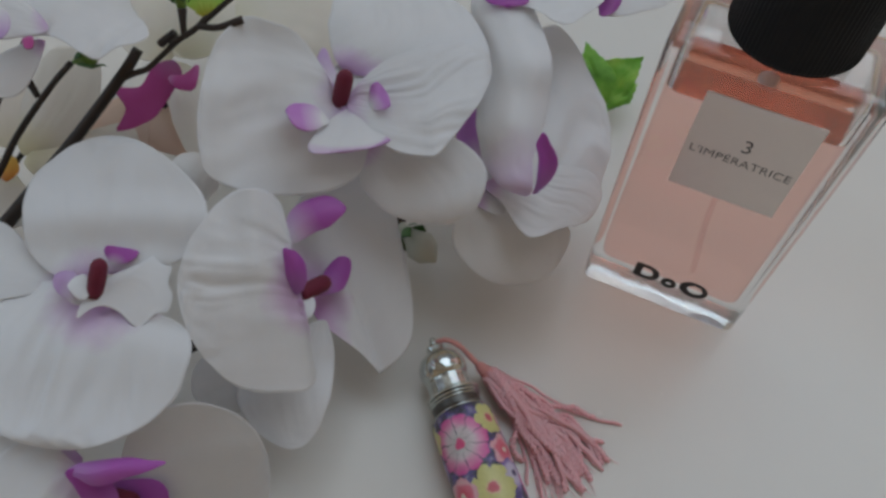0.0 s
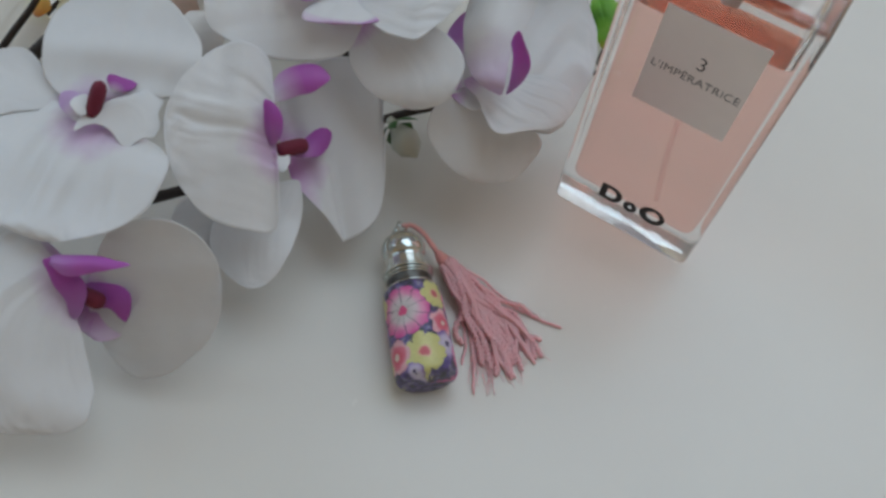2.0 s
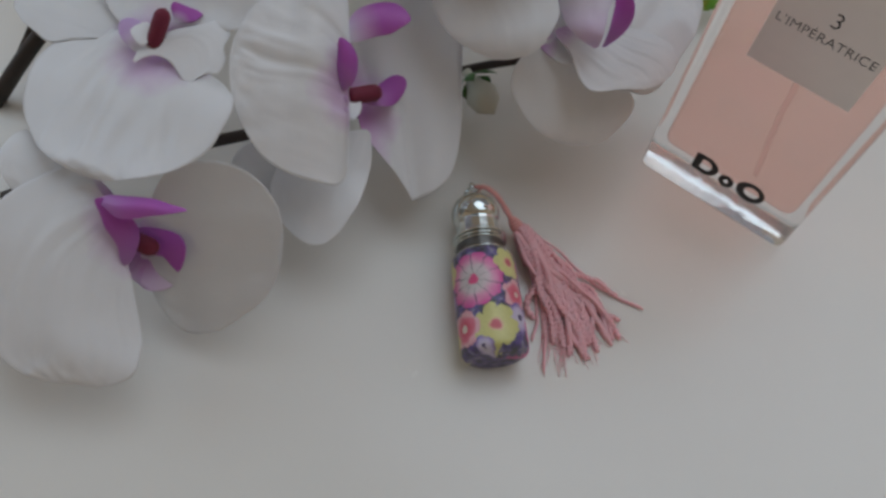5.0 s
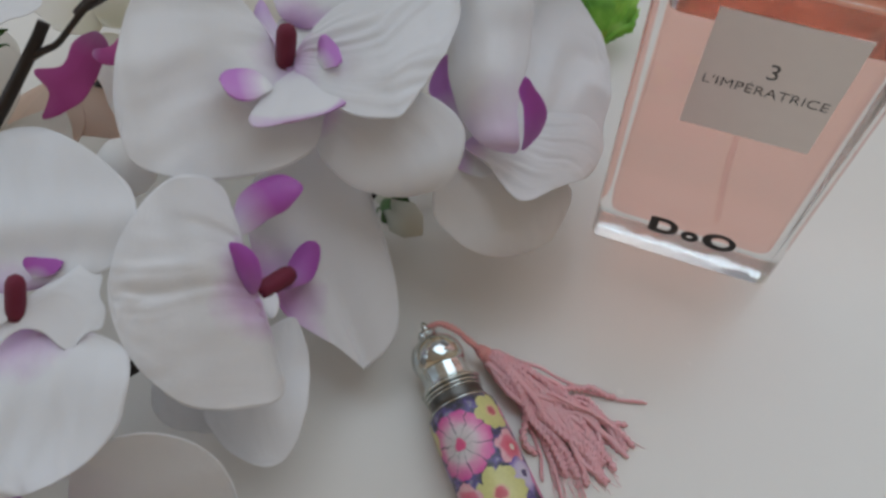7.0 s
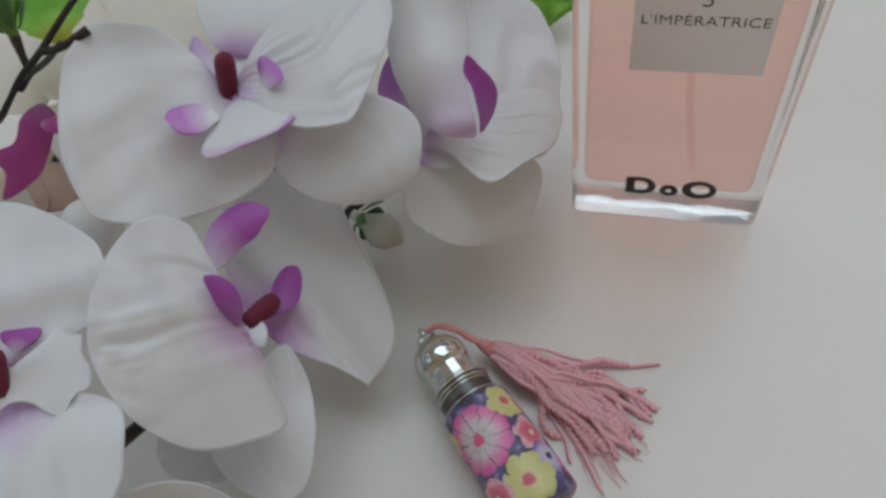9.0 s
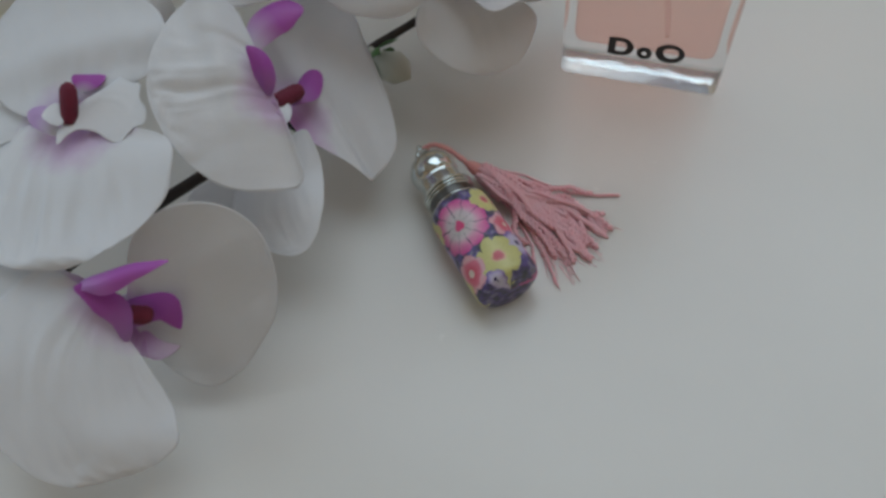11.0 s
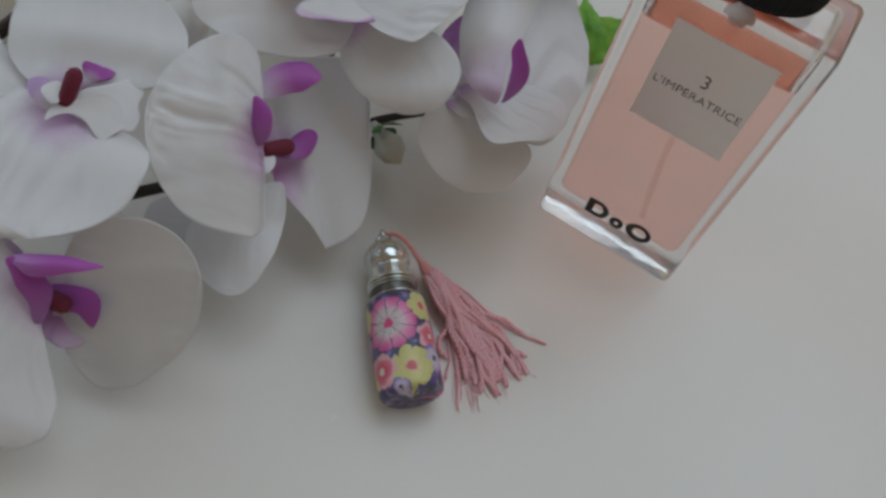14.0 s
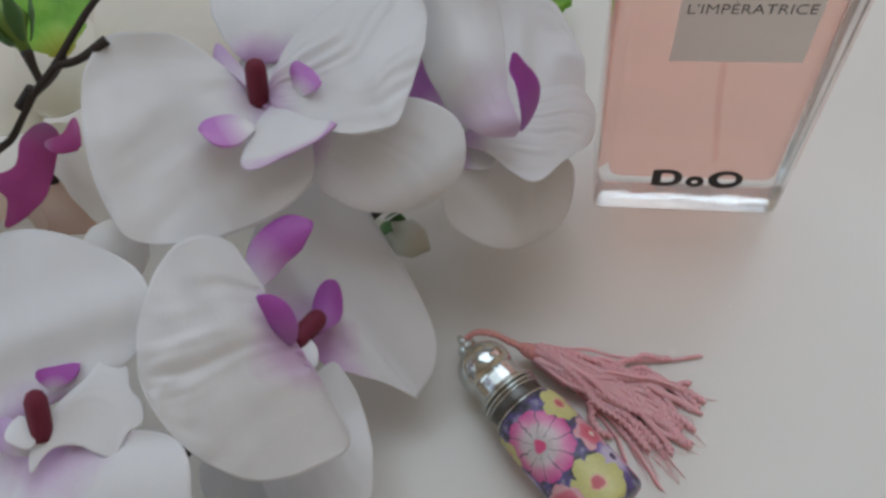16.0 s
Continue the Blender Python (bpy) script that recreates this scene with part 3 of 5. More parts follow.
CAPX, CAPY = BCX + 0.0005, BCY + 0.0012
part("collar", lathe([(0.0, 0.0105), (0.0035, 0.0105), (0.0036, 0.0075), (0.006, 0.0075)], (CAPX, CAPY, BTOP), (0, 0, 1)), "silver", BOTTLE)
ribs = bmesh.new()
capprof = [(0.0, 0.0180), (0.0006, 0.0192), (0.0022, 0.0195), (0.030, 0.0195), (0.0325, 0.0188), (0.0335, 0.0170)]
SEG = 180
rings = []
for d, r in capprof:
    rings.append([ribs.verts.new((CAPX + (r + (0.00010 if k % 2 else -0.00010)) * math.cos(2 * math.pi * k / SEG), CAPY + (r + (0.00010 if k % 2 else -0.00010)) * math.sin(2 * math.pi * k / SEG), BTOP + 0.0022 + d)) for k in range(SEG)])
for a, b in zip(rings, rings[1:]):
    for k in range(SEG):
        ribs.faces.new((a[k], a[(k + 1) % SEG], b[(k + 1) % SEG], b[k]))
ribs.faces.new(rings[0][::-1])
ribs.faces.new(rings[-1])
part("cap", ribs, "cap_black", BOTTLE, "matt black ribbed cap", smooth=False)
bm = tube(bmesh.new(), smooth_path([(BCX, BCY, BTOP - 0.0075), (BCX + 0.001, BCY, 0.09), (BCX + 0.003, BCY + 0.002, 0.055), (BCX + 0.008, BCY + 0.003, 0.0205)], 10), [0.0010, 0.0010], 10)
part("dip_tube", bm, "tube_plastic", BOTTLE, "thin clear plastic tube")
bm = lathe([(0.0, 0.003), (0.004, 0.003), (0.0045, 0.006), (0.0075, 0.006)], (BCX, BCY, BTOP - 0.0135), (0, 0, 1), 24)
part("pump", bm, "spray_plastic", BOTTLE)

BOTTLE.rotation_euler[2] = radians(2.0)
BOTTLE.location.y -= 0.0012

# ---------------------------------------------------------------- roll-on bottle with tassel
RR = 0.0118
TIP = Vector((-0.0208, 0.1382, RR))
AX = Vector((math.cos(radians(-43.4)), math.sin(radians(-43.4)), 0.0))
ROLL = thing("roll_on_bottle", TIP, "small roll-on perfume bottle in flowered clay with silver cap, lying down", "roll-on bottle")
SLEEVE = 0.0303
body = [(0.0, 0.0088), (0.0003, 0.0101), (0.0012, 0.0110), (0.0034, 0.01145), (0.017, 0.0118), (0.0350, 0.0118), (0.0368, 0.0116), (0.0378, 0.0111), (0.0384, 0.0101), (0.0386, 0.0075), (0.0386, 0.0035), (0.0386, 0.0001)]
part("clay_sleeve", lathe(body, TIP + AX * SLEEVE, AX, 72, uv=0.0115), "clay_flowers", ROLL, "polymer clay sleeve patterned with pink and yellow flowers")
cap_line = [(0.0014, 0.0012), (0.0016, 0.0030), (0.0028, 0.0035), (0.0040, 0.0030), (0.0044, 0.0036), (0.0052, 0.0055), (0.0068, 0.0073), (0.0090, 0.0085), (0.0113, 0.0090), (0.0136, 0.0088), (0.0150, 0.0083), (0.0158, 0.0077), (0.0162, 0.0070)]
SILVER_CAP = part("silver_cap", lathe(cap_line, TIP, AX, 56), "silver", ROLL, "shiny silver domed cap with a bright band")
part("cap_band", lathe([(0.0158, 0.0062), (0.0159, 0.0078), (0.0162, 0.0081), (0.0170, 0.0080), (0.0208, 0.0082), (0.0214, 0.0083), (0.0217, 0.0081), (0.0218, 0.0062)], TIP, AX, 18), "silver", SILVER_CAP, "bright faceted silver band", smooth=False)


def ring_profile(w, r, deep):
    """A rolled rim of half width w and outer radius r."""
    return [(-w, r - deep), (-w * 0.9, r - w * 0.9), (-w * 0.5, r - w * 0.25), (0.0, r), (w * 0.5, r - w * 0.25), (w * 0.9, r - w * 0.9), (w, r - deep)]


for d, r, w in ((0.0228, 0.0101, 0.0006), (0.0243, 0.0098, 0.0005), (0.0256, 0.0096, 0.0004), (0.0298, 0.0098, 0.0005)):
    part("collar_ring", lathe(ring_profile(w, r, 0.0024), TIP + AX * d, AX, 56), "silver", ROLL)
part("collar", lathe([(0.0212, 0.0060), (0.0216, 0.0078), (0.0224, 0.0086), (0.0250, 0.0090), (0.0275, 0.0091), (0.0304, 0.0091)], TIP, AX, 48), "silver_dark", ROLL, "dark silver collar between the bright rings")
bm = bmesh.new()
ringpath = [TIP + AX * (0.0010 + 0.0024 * math.cos(a)) + Vector((0, 0, 0.0024 * math.sin(a))) for a in (2 * math.pi * k / 20 for k in range(21))]
tube(bm, ringpath, [0.0009, 0.0009], 8)
part("cap_loop", bm, "silver", SILVER_CAP)

TASSEL = thing("tassel", (0.004, 0.141, 0.003), "dusty pink thread tassel tied to the cap loop", "tassel")
HEAD = Vector((0.0052, 0.1390, 0.0062))


def cord_tube(bm, line, r, pitch=0.0, seg=8):
    """A thread along a line; with a pitch its two plies wind round each other."""
    count = len(line)
    side, far, rings = None, 0.0, []
    for i, p in enumerate(line):
        ahead = (line[min(i + 1, count - 1)] - line[max(i - 1, 0)]).normalized()
        if side is None:
            side = ahead.orthogonal().normalized()
        side = (side - ahead * side.dot(ahead)).normalized()
        other = ahead.cross(side)
        far += (p - line[i - 1]).length if i else 0.0
        thin = min(1.0, 0.4 + (count - 1 - i) / 6)
        ring = []
        for k in range(seg):
            a = 2 * math.pi * k / seg
            wide = r * thin * (1 + (0.40 * math.cos(2 * (a - math.pi * far / pitch)) if pitch else 0.0))
            ring.append(bm.verts.new(p + wide * (side * math.cos(a) + other * math.sin(a))))
        rings.append(ring)
    for a, b in zip(rings, rings[1:]):
        for k in range(seg):
            bm.faces.new((a[k], a[(k + 1) % seg], b[(k + 1) % seg], b[k]))
    bm.faces.new(rings[0][::-1])
    bm.faces.new(rings[-1])
    return bm


def even(line, step):
    """The line laid out anew in steps of one length."""
    far = [0.0]
    for a, b in zip(line, line[1:]):
        far.append(far[-1] + (b - a).length)
    count = max(4, int(far[-1] / step))
    return [Vector([float(np.interp(far[-1] * i / count, far, [p[n] for p in line])) for n in range(3)]) for i in range(count + 1)]


for off in (Vector((0, 0, 0)), Vector((0.0006, 0.0007, -0.0006))):
    bm = bmesh.new()
    line = smooth_path([TIP + Vector((0.0010, 0.0006, 0.0012)) + off, Vector((-0.0165, 0.1409, 0.0140)) + off, Vector((-0.0110, 0.1411, 0.0132)) + off, Vector((-0.0052, 0.1407, 0.0105)) - off, Vector((-0.0010, 0.1396, 0.0080))], 8)
    cord_tube(bm, even(line, 0.00030), 0.00075, 0.0015)
    part("cord", bm, "cord_pink", TASSEL)
# the knot: wound turns of thread, thicker towards the skirt
KNOT0, KNOT1 = Vector((-0.0022, 0.1402, 0.0080)), Vector((0.0050, 0.1384, 0.0062))
wound = (KNOT1 - KNOT0).normalized()
wside = wound.cross(Vector((0, 0, 1))).normalized()
wup = wside.cross(wound)
turns, line = 6.0, []
for i in range(110):
    f = i / 109
    a = 2 * math.pi * turns * f
    r = 0.0009 + 0.0006 * math.sin(math.pi * min(1.0, f * 1.15)) + 0.0010 * f
    line.append(KNOT0.lerp(KNOT1, f) + r * (wside * math.cos(a) + wup * math.sin(a) * 0.8))
bm = bmesh.new()
cord_tube(bm, line, 0.00080)
tube(bm, [KNOT0.lerp(KNOT1, f / 8) for f in range(9)], [0.0008, 0.0014, 0.0019], 10)
part("knot", bm, "cord_pink", TASSEL)

rnd = random.Random(11)


def strand(name, points, r, pitch, parent=TASSEL):
    line = even(smooth_path(points, 14), 0.00030 if pitch else 0.0008)
    seed = rnd.uniform(0, 50)
    for i, q in enumerate(line):
        far = i / (len(line) - 1)
        shake = 0.0014 * far
        q.x += shake * noise.noise(Vector((far * 7, seed, 1)))
        q.y += shake * noise.noise(Vector((far * 7, seed, 7)))
        q.z = max(q.z, r * 1.05)
    part(name, cord_tube(bmesh.new(), line, r, pitch, 8 if pitch else 6), "thread_pink", parent)


COUNT = 42
for k in range(COUNT):
    f = min(1.0, max(0.0, (k + 0.5) / COUNT + rnd.gauss(0, 0.10)))
    heading = radians(-1 - 30 * f)
    reach = 0.036 + 0.011 * math.sin(math.pi * min(1.0, 0.15 + f * 0.85)) + rnd.uniform(-0.005, 0.007)
    d = Vector((math.cos(heading), math.sin(heading), 0))
    across = Vector((-d.y, d.x, 0))
    first = Vector((math.cos(radians(-12 - 18 * f)), math.sin(radians(-12 - 18 * f)), 0))
    top = rnd.random()
    high = 0.0009 + 0.0046 * top
    side = f if rnd.random() < 0.55 else rnd.random()
    start = HEAD + Vector((rnd.uniform(-0.0012, 0.0012), 0.0030 - 0.0066 * side + rnd.uniform(-0.0008, 0.0008), rnd.uniform(-0.0026, 0.0018)))
    wave, wave2, droop = rnd.gauss(0, 0.0026), rnd.gauss(0, 0.0026), rnd.uniform(0.0035, 0.0110) * (1.0 - 0.35 * f) * min(1.0, 0.3 + 4 * f)
    points = []
    looped = False
    if top > 0.45 and 0.12 < f < 0.92:
        # a thread that comes out from under, loops at the head and runs back over the others
        looped = True
        points = [start + first * 0.010 + Vector((0, 0, -0.0030)), start + Vector((0, 0, -0.0008)) - first * 0.0006]
    points += [
        start + Vector((0, 0, 0.0014 * top)),
        start + first * reach * 0.26 + across * wave * 0.5 + Vector((0, 0, high * 0.25)),
        HEAD + (first + d).normalized() * reach * 0.52 + across * wave + Vector((0, 0, high * 0.35 - 0.0030)),
        Vector((*(HEAD + d * reach * 0.80).xy, 0.0008 + high * 0.35)) + across * (wave2 - droop * 0.35),
        Vector((*(HEAD + d * reach).xy, 0.0008)) + across * (wave2 * rnd.uniform(-0.6, 1.5) - droop),
    ]
    strand("strand", points, rnd.uniform(0.00078, 0.00106) * (1.12 if looped else 1.0), 0.0 if looped and rnd.random() < 0.6 else rnd.uniform(0.0017, 0.0023))
# long threads that lie over and beside the rest
strand("strand", [HEAD + Vector((0.001, -0.0030, 0.001)), (0.0180, 0.1360, 0.0072), (0.0300, 0.1350, 0.0066), (0.0420, 0.1352, 0.0040), (0.0505, 0.1330, 0.0012)], 0.00072, 0.0)
strand("strand", [HEAD + Vector((0.001, 0.0024, 0.0)), (0.0200, 0.1430, 0.0045), (0.0320, 0.1420, 0.0020), (0.0440, 0.1440, 0.0010), (0.0560, 0.1460, 0.0008)], 0.00052, 0.0015)
strand("strand", [HEAD + Vector((0.002, -0.0034, -0.001)), (0.0160, 0.1300, 0.0025), (0.0235, 0.1235, 0.0012), (0.0300, 0.1160, 0.0009), (0.0335, 0.1090, 0.0008)], 0.00055, 0.0015)
strand("strand", [HEAD + Vector((0.002, -0.0034, -0.001)), (0.0180, 0.1310, 0.0030), (0.0270, 0.1220, 0.0014), (0.0355, 0.1130, 0.0009), (0.0440, 0.1010, 0.0008)], 0.00055, 0.0)
# fine fuzz at the cut ends
for k in range(56):
    heading = radians(-7 - 35 * rnd.random())
    d = Vector((math.cos(heading), math.sin(heading), 0))
    foot = HEAD + d * (0.034 + 0.013 * rnd.random())
    bend = Vector((-d.y, d.x, 0)) * rnd.uniform(-0.004, 0.002)
    bm = bmesh.new()
    tube(bm, smooth_path([Vector((*foot.xy, 0.0012)), Vector((*(foot + d * 0.004 + bend).xy, 0.0009)), Vector((*(foot + d * 0.009 + bend * 1.6).xy, 0.0004))], 5), [0.00020, 0.00008], 4)
    part("frayed_end", bm, "thread_pink", TASSEL)

# ---------------------------------------------------------------- orchids
FLOWER_LABELS = {
    "F1": "white artificial orchid with violet-edged lip and dark red column",
    "F2": "white artificial orchid with violet lobes, drooping over the table",
    "F3": "white artificial orchid with a frilled white lip and red column",
    "F4": "white artificial orchid with deep violet lip, low on the table",
    "F5": "white artificial orchid with a folded petal showing violet inside",
    "F6": "white artificial orchid with violet lobes beside the green leaf",
    "F7": "bright white artificial orchid above the brown branch",
    "F8": "white artificial orchid with a magenta lip behind the branch",
    "F9": "cream artificial orchid with a yellow throat behind the branch",
}
FLOWER_AT = {
    "F1": (-0.0814, 0.1845, 0.0830),
    "F2": (-0.0533, 0.1127, 0.0420),
    "F3": (-0.1115, 0.0842, 0.0660),
    "F4": (-0.0789, 0.0352, 0.0420),
    "F5": (-0.0190, 0.1872, 0.0560),
    "F6": (-0.0487, 0.2610, 0.0950),
    "F7": (-0.1866, 0.1600, 0.0980),
    "F8": (-0.1473, 0.1684, 0.0740),
    "F9": (-0.1880, 0.1192, 0.0500),
}
FLOWERS = {key: thing("orchid_flower", FLOWER_AT[key], text, "artificial orchid", "artificial orchids") for key, text in FLOWER_LABELS.items()}

bloom = FLOWERS["F1"]
petal(bloom, "sepal", "petal", 4, [(-0.0814, 0.1845, 0.0830), (-0.0931, 0.1901, 0.0858), (-0.1005, 0.2014, 0.0900), (-0.1035, 0.2180, 0.0896), (-0.0907, 0.2300, 0.0900), (-0.0663, 0.2287, 0.0916), (-0.0489, 0.2207, 0.0907), (-0.0400, 0.2083, 0.0900), (-0.0479, 0.1941, 0.0870)], bulge=0.06)
petal(bloom, "sepal", "petal", 4, [(-0.0662, 0.1669, 0.0740), (-0.0643, 0.1579, 0.0678), (-0.0553, 0.1516, 0.0640), (-0.0443, 0.1518, 0.0603), (-0.0329, 0.1563, 0.0580), (-0.0228, 0.1615, 0.0640), (-0.0207, 0.1685, 0.0710), (-0.0254, 0.1762, 0.0750), (-0.0374, 0.1788, 0.0787), (-0.0528, 0.1748, 0.0782)], bulge=0.1)
petal(bloom, "petal", "petal", 6, [(-0.0760, 0.1674, 0.0850), (-0.0869, 0.1750, 0.0915), (-0.0992, 0.1780, 0.0996), (-0.1123, 0.1736, 0.1040), (-0.1149, 0.1600, 0.1053), (-0.1123, 0.1457, 0.1006), (-0.1051, 0.1315, 0.0970), (-0.1008, 0.1246, 0.0900), (-0.0961, 0.1216, 0.0856), (-0.0879, 0.1237, 0.0810), (-0.0790, 0.1336, 0.0720), (-0.0672, 0.1418, 0.0723), (-0.0620, 0.1522, 0.0712), (-0.0622, 0.1600, 0.0733), (-0.0653, 0.1675, 0.0768), (-0.0706, 0.1673, 0.0820)], bulge=0.02, hollow=1.4, curl=0.06, crease=0.003)
petal(bloom, "petal", "petal_ruffled", 4, [(-0.0744, 0.1703, 0.0860), (-0.0705, 0.1866, 0.0905), (-0.0572, 0.2005, 0.0950), (-0.0436, 0.2083, 0.0942), (-0.0359, 0.2026, 0.0910), (-0.0334, 0.1888, 0.0895), (-0.0353, 0.1748, 0.0866), (-0.0369, 0.1639, 0.0850), (-0.0407, 0.1621, 0.0840), (-0.0508, 0.1595, 0.0839), (-0.0637, 0.1615, 0.0848)], bulge=0.05, ruffle=0.02, crease=0.019, dent=1.4)
petal(bloom, "lip", "lip", 4, [(-0.0734, 0.1675, 0.0850), (-0.0756, 0.1546, 0.0862), (-0.0754, 0.1463, 0.0870), (-0.0712, 0.1438, 0.0871), (-0.0637, 0.1492, 0.0865), (-0.0570, 0.1556, 0.0858), (-0.0528, 0.1642, 0.0850), (-0.0594, 0.1678, 0.0848), (-0.0674, 0.1697, 0.0848)], bulge=0.08)
petal(bloom, "side_lobe", "lobe", 3, [(-0.0748, 0.1583, 0.0870), (-0.0816, 0.1600, 0.0893), (-0.0862, 0.1564, 0.0913), (-0.0860, 0.1512, 0.0925), (-0.0814, 0.1481, 0.0910), (-0.0765, 0.1500, 0.0890), (-0.0747, 0.1541, 0.0879)], bulge=0.12)
petal(bloom, "side_lobe", "lobe", 2, [(-0.0660, 0.1703, 0.0860), (-0.0680, 0.1746, 0.0898), (-0.0663, 0.1767, 0.0930), (-0.0613, 0.1744, 0.0923), (-0.0576, 0.1698, 0.0920), (-0.0612, 0.1689, 0.0893)], bulge=0.1)
petal(bloom, "side_lobe", "lobe_pale", 3, [(-0.0785, 0.1702, 0.0840), (-0.0864, 0.1704, 0.0878), (-0.0903, 0.1752, 0.0910), (-0.0909, 0.1819, 0.0930), (-0.0866, 0.1797, 0.0904), (-0.0823, 0.1761, 0.0877)], bulge=0.1)
petal(bloom, "throat", "petal_throat", 4, [(-0.0675, 0.1565, 0.0800), (-0.0780, 0.1575, 0.0807), (-0.0860, 0.1649, 0.0820), (-0.0901, 0.1769, 0.0831), (-0.0872, 0.1874, 0.0840), (-0.0766, 0.1871, 0.0839), (-0.0664, 0.1784, 0.0830), (-0.0622, 0.1661, 0.0813)], bulge=-0.1)

bloom = FLOWERS["F2"]
petal(bloom, "sepal", "lobe_white", 5, [(-0.0533, 0.1127, 0.0420), (-0.0672, 0.0944, 0.0349), (-0.0680, 0.0823, 0.0300), (-0.0597, 0.0754, 0.0275), (-0.0497, 0.0734, 0.0257), (-0.0410, 0.0745, 0.0260), (-0.0366, 0.0814, 0.0271), (-0.0378, 0.0935, 0.0314), (-0.0430, 0.1058, 0.0340), (-0.0482, 0.1123, 0.0391)], bulge=0.08)
petal(bloom, "petal", "petal_throat", 8, [(-0.0588, 0.1166, 0.0450), (-0.0694, 0.1242, 0.0462), (-0.0799, 0.1373, 0.0500), (-0.0809, 0.1479, 0.0555), (-0.0757, 0.1622, 0.0539), (-0.0677, 0.1721, 0.0502), (-0.0581, 0.1722, 0.0444), (-0.0495, 0.1626, 0.0400), (-0.0413, 0.1538, 0.0326), (-0.0316, 0.1415, 0.0256), (-0.0265, 0.1306, 0.0215), (-0.0268, 0.1217, 0.0207), (-0.0304, 0.1151, 0.0185), (-0.0308, 0.1135, 0.0222), (-0.0401, 0.1151, 0.0279), (-0.0496, 0.1148, 0.0335), (-0.0553, 0.1152, 0.0369)], bulge=0, curl=0, dent=0.35, crease=0.001, hollow=0.15, crumple=0.0001)
petal(bloom, "petal", "petal_throat", 8, [(-0.0613, 0.1087, 0.0590), (-0.0663, 0.1139, 0.0681), (-0.0697, 0.1238, 0.0722), (-0.0748, 0.1298, 0.0769), (-0.0809, 0.1254, 0.0850), (-0.0867, 0.1194, 0.0840), (-0.0878, 0.1068, 0.0827), (-0.0867, 0.0952, 0.0790), (-0.0822, 0.0868, 0.0753), (-0.0749, 0.0797, 0.0688), (-0.0658, 0.0761, 0.0615), (-0.0567, 0.0761, 0.0560), (-0.0475, 0.0821, 0.0500), (-0.0417, 0.0885, 0.0459), (-0.0416, 0.0941, 0.0490), (-0.0484, 0.0992, 0.0525), (-0.0562, 0.1044, 0.0560)], bulge=0.12, crease=0.017, crumple=0.0008, curl=0.09)
petal(bloom, "side_lobe", "lobe_half", 4, [(-0.0699, 0.1222, 0.0660), (-0.0726, 0.1312, 0.0697), (-0.0694, 0.1385, 0.0720), (-0.0638, 0.1424, 0.0716), (-0.0572, 0.1418, 0.0700), (-0.0584, 0.1357, 0.0682), (-0.0620, 0.1310, 0.0670), (-0.0659, 0.1244, 0.0660)], bulge=0.12)
petal(bloom, "side_lobe", "lobe_deep", 2, [(-0.0569, 0.1090, 0.0630), (-0.0611, 0.1118, 0.0708), (-0.0631, 0.1151, 0.0770), (-0.0601, 0.1168, 0.0751), (-0.0558, 0.1157, 0.0720), (-0.0543, 0.1127, 0.0674)], bulge=0.2)
petal(bloom, "side_lobe", "lobe_deep", 3, [(-0.0565, 0.1187, 0.0480), (-0.0598, 0.1289, 0.0470), (-0.0589, 0.1363, 0.0460), (-0.0556, 0.1383, 0.0440), (-0.0527, 0.1330, 0.0430), (-0.0516, 0.1249, 0.0450)], bulge=0.12)
petal(bloom, "lip", "lobe_white", 3, [(-0.0579, 0.1165, 0.0535), (-0.0602, 0.1137, 0.0540), (-0.0597, 0.1107, 0.0545), (-0.0548, 0.1082, 0.0520), (-0.0525, 0.1090, 0.0519), (-0.0534, 0.1138, 0.0520)], bulge=0.05, curl=0)
petal(bloom, "sepal", "petal_grey", 3, [(-0.0654, 0.1022, 0.0360), (-0.0779, 0.0929, 0.0336), (-0.0852, 0.0843, 0.0310), (-0.0818, 0.0748, 0.0251), (-0.0696, 0.0747, 0.0220), (-0.0604, 0.0859, 0.0263)], bulge=0.06)
petal(bloom, "sepal", "petal_grey", 3, [(-0.0712, 0.0985, 0.0280), (-0.0786, 0.0912, 0.0249), (-0.0794, 0.0809, 0.0200), (-0.0696, 0.0762, 0.0160), (-0.0587, 0.0852, 0.0197)], bulge=0.06)

bloom = FLOWERS["F3"]
petal(bloom, "sepal", "petal", 7, [(-0.1115, 0.0842, 0.0660), (-0.1226, 0.0777, 0.0658), (-0.1368, 0.0804, 0.0666), (-0.1442, 0.0877, 0.0720), (-0.1495, 0.0987, 0.0744), (-0.1457, 0.1084, 0.0788), (-0.1392, 0.1158, 0.0823), (-0.1302, 0.1221, 0.0840), (-0.1166, 0.1229, 0.0861), (-0.1015, 0.1201, 0.0853), (-0.0912, 0.1159, 0.0837), (-0.0850, 0.1096, 0.0830), (-0.0851, 0.1022, 0.0777), (-0.0907, 0.0938, 0.0738)], bulge=0.09)
petal(bloom, "petal", "petal_ruffled", 5, [(-0.1174, 0.0788, 0.0620), (-0.1329, 0.0804, 0.0612), (-0.1530, 0.0861, 0.0605), (-0.1623, 0.0853, 0.0600), (-0.1692, 0.0744, 0.0588), (-0.1661, 0.0617, 0.0580), (-0.1453, 0.0584, 0.0590), (-0.1307, 0.0678, 0.0605)], bulge=0.1)
